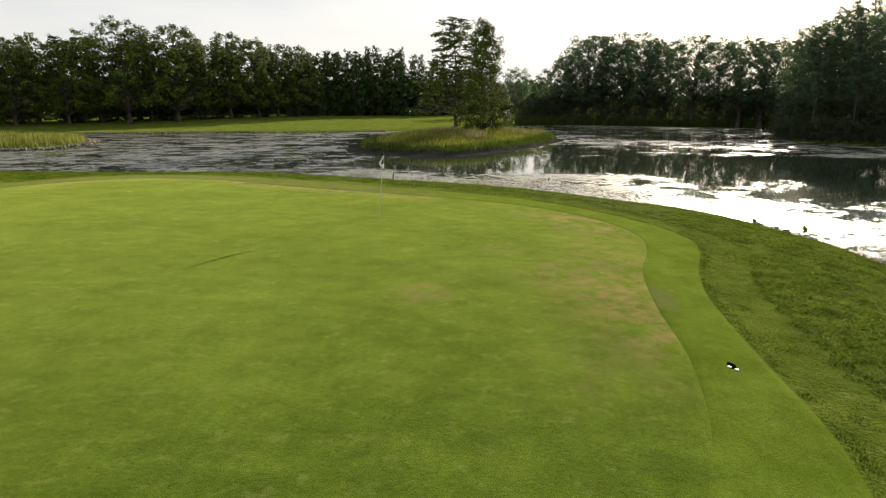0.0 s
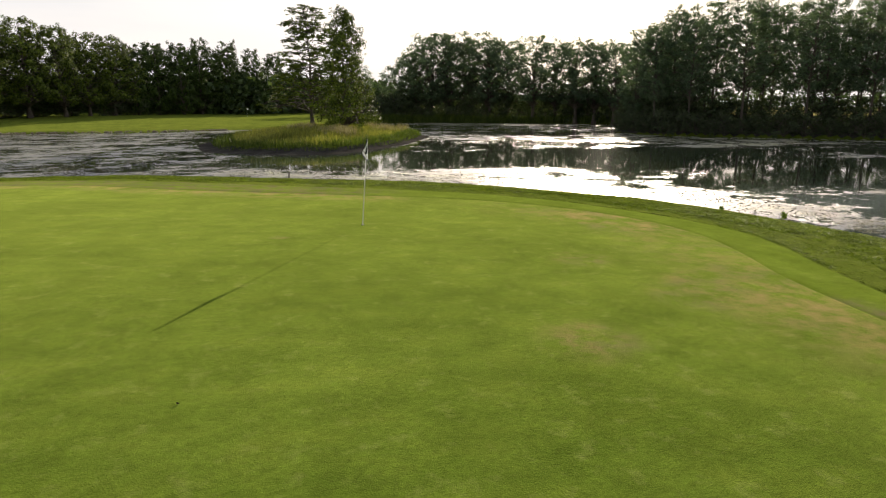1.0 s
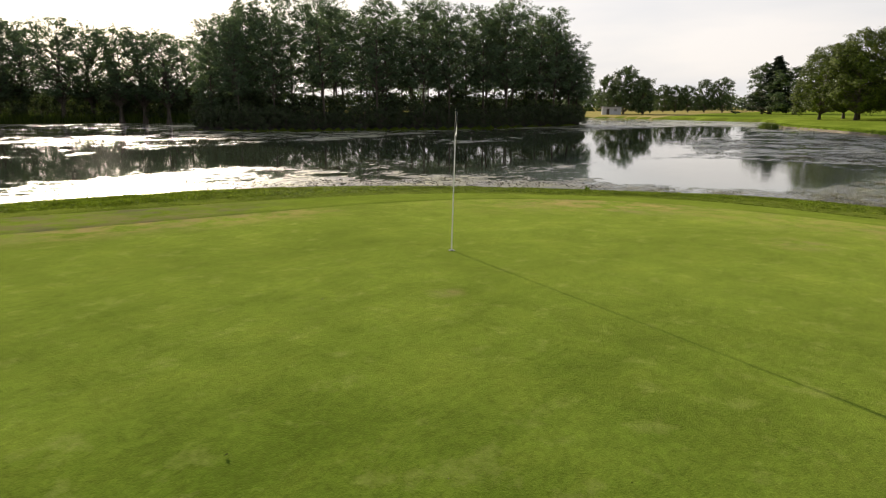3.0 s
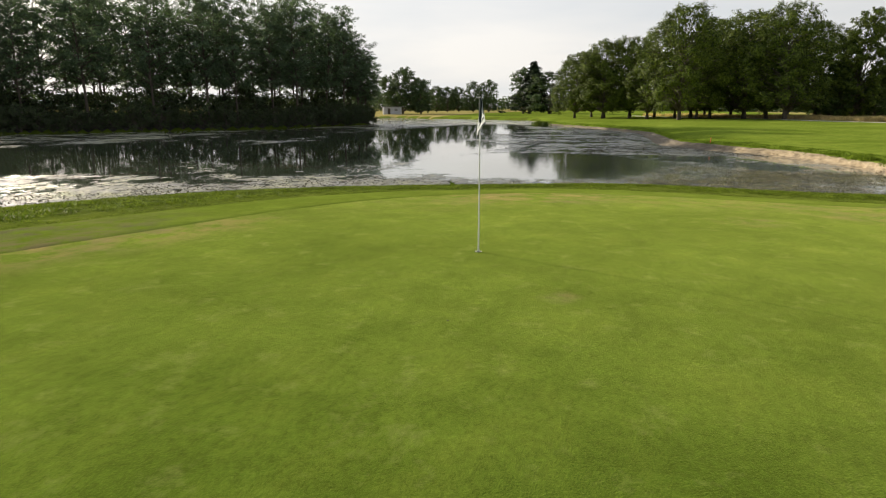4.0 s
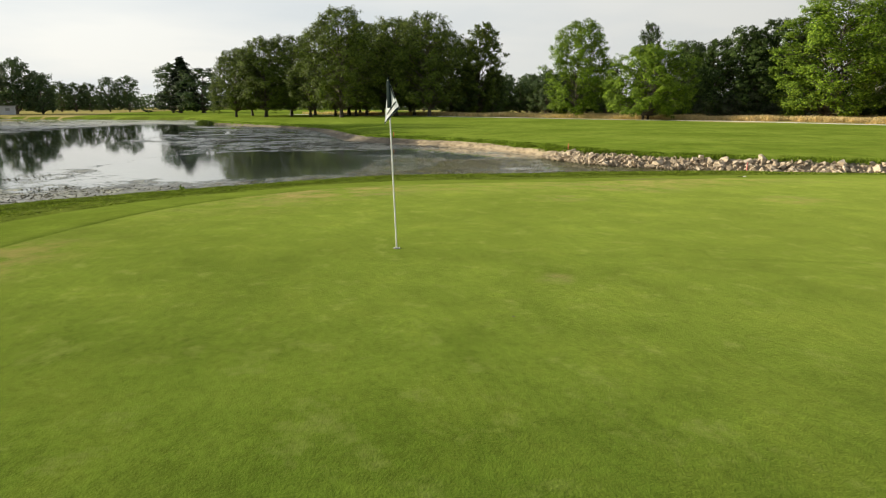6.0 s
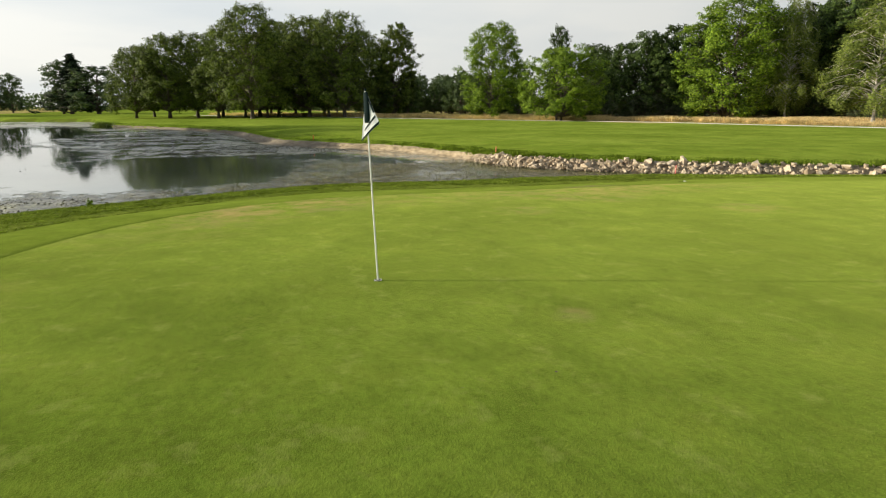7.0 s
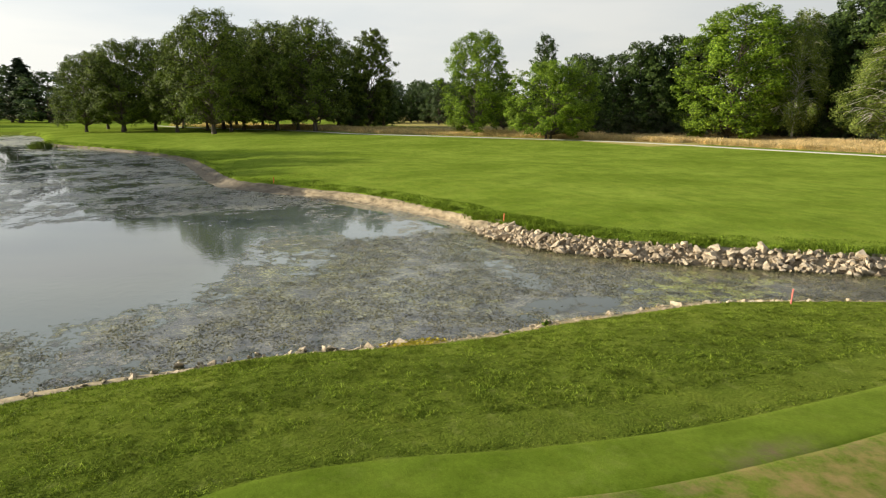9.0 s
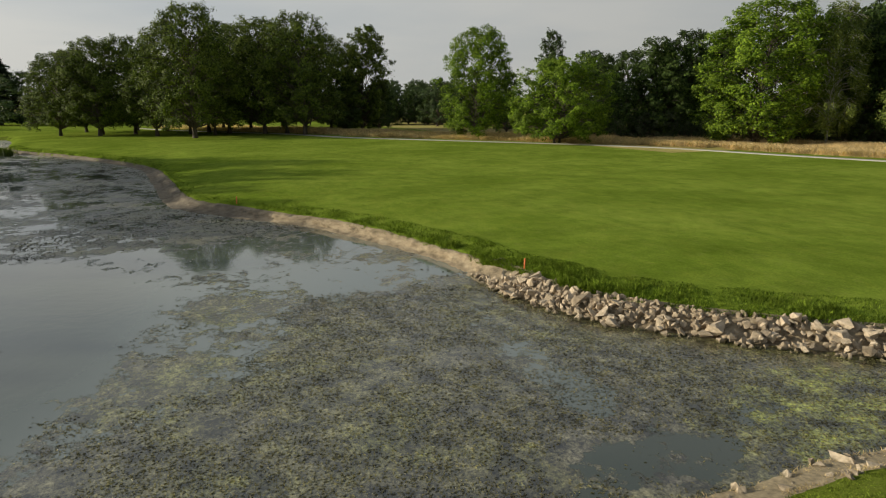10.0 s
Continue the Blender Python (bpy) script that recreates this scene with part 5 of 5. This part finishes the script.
for off, up in ((-0.24, -0.05), (-0.13, 0.03), (0.06, 0.07), (0.3, 0.05), (0.62, -0.04)):
    off = off if off > 0 else 0.05 + (off - 0.05) * (1 - ease(edge_line[:, 1], 15.5, 18.0)) * ease(edge_line[:, 1], 3, 5)
    q = edge_line + o * (off + 0.07 * wave(along, along * 0, 1.3, 2) + 0.05 * wave(along, along * 0, 0.4, 5))[:, None]
    rows.append(np.stack([q[:, 0], q[:, 1], np.maximum(heights(q[:, 0], q[:, 1]), WATER) + up - 0.05 * ease(q[:, 1], 15.0, 18.0)], 1))
v = np.stack(rows, 1).reshape(-1, 3)
i = (np.arange(len(edge_line) - 1)[:, None] * 5 + np.arange(4)[None]).ravel()
n = 11000
k = r.integers(len(edge_line) - 1, size=n)
p = edge_line[k] + (edge_line[k + 1] - edge_line[k]) * r.uniform(0, 1, (n, 1)) + o[k] * r.uniform(-0.2, 0.5, (n, 1))
keep = (p[:, 1] < 16.5) & (wave(p[:, 0], p[:, 1], 0.7, 33) > -0.2 + r.normal(size=n) * 0.25)
p = p[keep]
sv, sf = blades(p[:, 0], p[:, 1], 0.06, 0.006, r, 1.2, np.maximum(heights(p[:, 0], p[:, 1]), WATER) + 0.04)
tagged(new("dry_grass", mesh_from("dry_grass", sv, sf, M_STRAW)), "short bleached grass along the water's edge", "grass", kind="stuff")
tagged(new("earth_edge", mesh_from("earth_edge", v, np.stack([i, i + 1, i + 6, i + 5], 1), M_EDGE, True)), "pale bare earth and grit at the water's edge", "shore", kind="structure")
far_dense = smooth_open(back_line, 4)
far_edge = far_dense[(far_dense[:, 0] < -24) & (far_dense[:, 1] > 66)]
r = np.random.default_rng(12)
pieces = []
base_v = np.array([vv.co[:] for vv in STONES[0].vertices])
base_f = np.array([[a for a in p.vertices] for p in STONES[0].polygons])
for k in range(1500):
    q = far_edge[r.integers(len(far_edge))] + r.normal(size=2) * 0.5
    m = np.array(Euler(r.uniform(0, 6, 3)).to_matrix())
    pieces.append((base_v @ m.T * r.uniform(0.25, 0.55) + np.array([q[0], q[1], WATER + r.uniform(0.0, 0.25)]), base_f))
v, f = joined(pieces)
tagged(new("far_stones", mesh_from("far_stones", v, f, M_STONE_SHADED)), "rough stone edging along the far shore, darkened for shade", "stones", kind="stuff")

# ---------------------------------------------------------------- flagstick
POLE_X, POLE_Y = -4.29, 21.91
pole_z = float(heights(np.array([POLE_X]), np.array([POLE_Y]))[0]) + 0.012
flag = tagged(new("flagstick"), "white golf flagstick with a limp white and dark green flag", "flagstick")
flag.matrix_world = pose(POLE_X, POLE_Y, pole_z, -1.2, 4.5, 0)
v, f = tube([(0, 0, -0.1), (0, 0, 0.2), (0, 0, 1.2), (0, 0, 2.29)], [0.0105, 0.0105, 0.010, 0.009], 12)
part("pole", mesh_from("pole", v, f, M_POLE, True), None, flag)
v, f = tube([(0, 0, 0.0), (0, 0, 0.03), (0, 0, 0.05)], [0.012, 0.012, 0.009], 12)
part("ferrule", mesh_from("ferrule", v, f, M_POLE, True), None, flag, "white ferrule at the pole's foot")
v, f = tube([(0, 0, 2.285), (0, 0, 2.30), (0, 0, 2.315), (0, 0, 2.32)], [0.008, 0.014, 0.012, 0.002], 12)
part("knob", mesh_from("knob", v, f, M_CLOTH_DARK, True), None, flag, "dark knob on top")


def cloth(name, mat, u0, u1, w0, w1, thick, label, parent=None):
    """A piece of the limp flag. u runs from the mast down its hem, w across the hanging cloth; it falls behind the sleeve in soft folds."""
    us, ws = np.linspace(u0, u1, 26), np.linspace(w0, w1, 22)
    U, W = np.meshgrid(us, ws)
    head, right, low, left = (np.array(c) for c in ((0.0, 0.0, 2.275), (-0.15, -0.082, 1.90), (0.036, 0.098, 1.71), (0.024, 0.048, 2.0)))
    p = (head * ((1 - U) * (1 - W))[..., None] + right * (U * (1 - W))[..., None] + low * (U * W)[..., None] + left * ((1 - U) * W)[..., None])
    out = np.array([0.66, -0.75, 0.0])
    fold = 0.008 * np.sin(W * 7.5 + U * 1.5) * U + 0.004 * np.sin(W * 13 - U * 5) * U + 0.022 + 0.010 * U
    p = p + out * fold[..., None]
    v = p.reshape(-1, 3)
    n = len(us)
    i = (np.arange(len(ws) - 1)[:, None] * n + np.arange(n - 1)[None]).ravel()
    f = np.stack([i, i + 1, i + 1 + n, i + n], 1)
    m = len(v)
    verts = np.concatenate([v + out * thick, v - out * thick])
    return part(name, mesh_from(name, verts, np.concatenate([f, f[:, ::-1] + m]), mat, True), None, parent or flag, label)


fabric = cloth("flag_cloth", M_CLOTH, 0.0, 1.0, 0.0, 1.0, 0.001, "limp white nylon flag")
cloth("flag_border", M_CLOTH_DARK, 0.925, 1.0, 0.0, 1.0, 0.004, "dark green lower border", fabric)
cloth("flag_stripe", M_CLOTH_DARK, 0.70, 0.765, 0.05, 0.80, 0.004, "dark green stripe", fabric)
cloth("flag_hem", M_CLOTH_DARK, 0.0, 0.62, 0.0, 0.09, 0.004, "dark green upper hem", fabric)
v, f = tube([(0.0, 0, 1.91), (0.0, 0, 1.92), (0.0, 0, 2.1), (0.0, 0, 2.27), (0.0, 0, 2.285)], [0.010, 0.041, 0.038, 0.030, 0.010], 10)
v = np.stack([v[:, 0] * 0.35 * 0.66 - v[:, 1] * 0.75, -v[:, 0] * 0.35 * 0.75 - v[:, 1] * 0.66, v[:, 2]], 1)
part("flag_sleeve", mesh_from("flag_sleeve", v, f, M_CLOTH_DARK, True), None, flag, "dark green sleeve on the pole")

cup = tagged(new("golf_hole"), "golf hole drawn as a black disc with a pale rim in the green", "golf hole")
cup.matrix_world = pose(POLE_X, POLE_Y, pole_z + 0.002)
# flat black disc on the turf: the cup's inner shade as colour
v, f = tube([(0, 0, 0.0), (0, 0, 0.004), (0, 0, 0.0045)], [0.052, 0.052, 0.0], 24)
part("hole", mesh_from("hole", v, f, M_HOLE_SHADE), None, cup)
a = np.linspace(0, 2 * np.pi, 33)
v, f = tube(np.stack([0.047 * np.cos(a), 0.047 * np.sin(a), np.full(33, 0.003)], 1), np.full(33, 0.004), 6)
part("liner", mesh_from("liner", v, f, M_WHITE, True), None, cup, "white rim of the cup liner")

# ---------------------------------------------------------------- small things
def peg(x, y, tall, mat, label, thick=0.05):
    bm = bmesh.new()
    bmesh.ops.create_cube(bm, size=1)
    bmesh.ops.scale(bm, vec=(thick, thick, tall + 0.2), verts=bm.verts)
    bmesh.ops.bevel(bm, geom=bm.edges[:], offset=thick * 0.15, segments=1, affect="EDGES")
    bmesh.ops.translate(bm, vec=(0, 0, (tall - 0.2) / 2), verts=bm.verts)
    ob = tagged(part("marker_peg", bm, mat), label, "marker peg")
    ob.matrix_world = pose(x, y, ground_at(x, y), 2, -1.5, 20)
    return ob


peg(46.4, 13.6, 0.45, M_ORANGE, "small orange marker peg on the bank", 0.06)
peg(24.9, 5.75, 0.42, M_ORANGE, "small orange marker peg above the stones", 0.05)
peg(9.75, 4.68, 0.46, M_RED, "thin pale red marker peg at the water's edge", 0.042)


def waterside_plant(x, y, z, tall, n, seed, label):
    """A small clump of broad leaves on stems."""
    r = np.random.default_rng(seed)
    top = tagged(new("waterside_plant"), label, "plant")
    top.matrix_world = pose(x, y, z)
    stems, cents = [], []
    for k in range(n):
        a, out, h = r.uniform(0, 6.3), r.uniform(0.05, 0.4) * tall, tall * r.uniform(0.5, 1.1)
        tip = np.array([math.cos(a) * out, math.sin(a) * out, h])
        stems.append(tube([(0, 0, -0.1), tip * np.array([0.4, 0.4, 0.55]), tip], [0.007, 0.006, 0.003], 4))
        for s in np.linspace(0.35, 1.05, 7):
            cents.append(tip * np.array([s, s, s]) + r.normal(size=3) * 0.03)
    v, f = joined(stems)
    part("stem", mesh_from("stem", v, f, M_REED), None, top)
    v, f = leaf_cards(np.array(cents), 0.07, r, 0.4)
    part("leaves", mesh_from("leaves", v, f, M_LEAF_LIGHT), None, top)
    return top


for k, (x, y, tall) in enumerate(((12.30, 11.5, 0.20), (12.2, 12.8, 0.12), (13.1, 27.4, 0.28), (12.0, 30.0, 0.13))):
    waterside_plant(x, y, max(ground_at(x, y), WATER), tall, 7, 50 + k, "small leafy weed at the grassy water's edge")

# low yellow bloom spread over a metre of the edge
r = np.random.default_rng(61)
bloom = tagged(new("waterside_plant"), "low yellow-flowering weed at the water's edge", "plant")
k = r.normal(size=(800, 2)) * np.array([0.26, 0.45])
k = k[np.hypot(k[:, 0] / 0.5, k[:, 1] / 0.95) < 1]
px, py = 12.45 + 0.7 * k[:, 0] + 0.10 * k[:, 1], 15.51 + k[:, 1]
pz = np.maximum(heights(px, py), WATER)
v, f = blades(px, py, 0.07, 0.008, r, 0.8, pz)
part("stem", mesh_from("stem", v, f, M_BANK), None, bloom)
v, f = leaf_cards(np.stack([px, py, pz + r.uniform(0.05, 0.13, len(px))], 1), 0.042, r, 0.5)
part("petals", mesh_from("petals", v, f, M_YELLOW), None, bloom, "yellow petals")

# tuft of reeds at the corner of the far bank
r = np.random.default_rng(63)
x, y = 108.0 + r.normal(size=1500) * 1.1, 37.6 + r.normal(size=1500) * 0.6
v, f = blades(x, y, 0.85 + 0.25 * wave(x, y, 1.0, 3), 0.04, r, 0.5, np.maximum(heights(x, y), WATER))
tagged(new("reeds", mesh_from("reeds", v, f, M_REED)), "dark tuft of reeds at a corner of the bank", "reeds", kind="stuff")

# sunken sprinkler head
marks = tagged(new("sprinkler_head"), "sunken sprinkler head with white caps in a hollow painted black", "sprinkler")
mx, my = 3.80, 9.72
mz = float(heights(np.array([mx]), np.array([my]))[0]) + 0.018
marks.matrix_world = pose(mx, my, mz)
for dx, dy in ((-0.045, 0.0), (0.035, -0.10)):
    v, f = tube([(dx, dy, -0.02), (dx, dy, 0.004), (dx, dy, 0.008), (dx, dy, 0.010)], [0.038, 0.038, 0.03, 0.003], 14)
    part("cap", mesh_from("cap", v, f, M_WHITE, True), None, marks, "white plastic cap")
a = np.arange(30) * 2 * np.pi / 30
rad = 1 + 0.25 * wave(np.cos(a) * 2, np.sin(a) * 2, 1.0, 3)
# flat patch; the hollow's shade is only its black colour
v = np.concatenate([[(0.0, 0.05, 0.006)], np.stack([0.0 + 0.085 * rad * np.cos(a), 0.05 + 0.12 * rad * np.sin(a), np.full(30, 0.003)], 1)])
f = np.stack([np.zeros(30, int), 1 + np.arange(30), 1 + (np.arange(30) + 1) % 30], 1)
part("hollow", mesh_from("hollow", v, f, M_HOLE_SHADE), None, marks, "flat black patch for the shaded hollow round the head")

# post in the water
v, f = tube([(0, 0, -0.8), (0, 0, 0.3), (0.01, 0, 0.62), (0.01, 0, 0.66)], [0.05, 0.05, 0.045, 0.03], 9)
post = tagged(new("wooden_post", mesh_from("wooden_post", v, f, M_WOOD, True)), "dark wooden post standing in the shallow water", "post")
post.matrix_world = pose(-7.6, 44.2, WATER, 2, 3, 0)

# far flagstick on the other green
far_flag = tagged(new("flagstick"), "distant white flagstick on another green", "flagstick")
fx, fy = -27.5, 192.0
far_flag.matrix_world = pose(fx, fy, ground_at(fx, fy))
v, f = tube([(0, 0, -0.1), (0, 0, 1.2), (0, 0, 2.3)], [0.02, 0.02, 0.018], 8)
part("pole", mesh_from("far_pole", v, f, M_POLE, True), None, far_flag)
v = np.array([(0, -0.006, 2.3), (0.42, -0.03, 2.2), (0.38, -0.02, 1.85), (0, -0.006, 1.9), (0, 0.006, 2.3), (0.42, -0.018, 2.2), (0.38, -0.008, 1.85), (0, 0.006, 1.9)])
part("flag_cloth", mesh_from("far_cloth", v, np.array([(0, 1, 2, 3), (7, 6, 5, 4), (0, 4, 5, 1), (1, 5, 6, 2), (2, 6, 7, 3)]), M_CLOTH), None, far_flag)

# hut at the pond's end
hut = tagged(new("hut"), "small pale flat-roofed hut at the pond's far end", "hut")
hx, hy = 198.7, 104.0
hut.matrix_world = pose(hx, hy, ground_at(hx, hy), 0, 0, 25)


def block(name, size, at, mat, parent, label="", bevel=0.03):
    bm = bmesh.new()
    bmesh.ops.create_cube(bm, size=1)
    bmesh.ops.scale(bm, vec=size, verts=bm.verts)
    bmesh.ops.bevel(bm, geom=bm.edges[:], offset=bevel, segments=1, affect="EDGES")
    bmesh.ops.translate(bm, vec=at, verts=bm.verts)
    return part(name, bm, mat, parent, label)


block("wall", (4.4, 6.4, 2.5), (0, 0, 1.15), M_WALL, hut)
block("roof", (5.0, 7.0, 0.22), (0, 0, 2.5), M_ROOF, hut)
block("door", (0.06, 0.95, 2.0), (-2.21, 1.2, 1.0), M_WOOD, hut, "dark door")
block("window", (0.06, 1.1, 0.8), (-2.21, -1.3, 1.5), M_ROOF, hut, "grey window")

# dead leaves lying on the green
for k, (x, y) in enumerate(((-7.6, 22.2), (-7.6, 21.4), (-10.4, 19.2), (-10.1, 17.4), (-9.7, 17.9), (-6.8, 11.7))):
    r = np.random.default_rng(70 + k)
    v, f = leaf_cards(np.array([(0, 0, 0.008)]), 0.018, r, 0.9, 0.6)
    leaf = tagged(new("dead_leaf", mesh_from("dead_leaf", v, f, M_WOOD)), "small dark dead leaf on the green", "leaf", "dead leaves on the green")
    leaf.location = (x, y, float(heights(np.array([x]), np.array([y]))[0]) + 0.02)
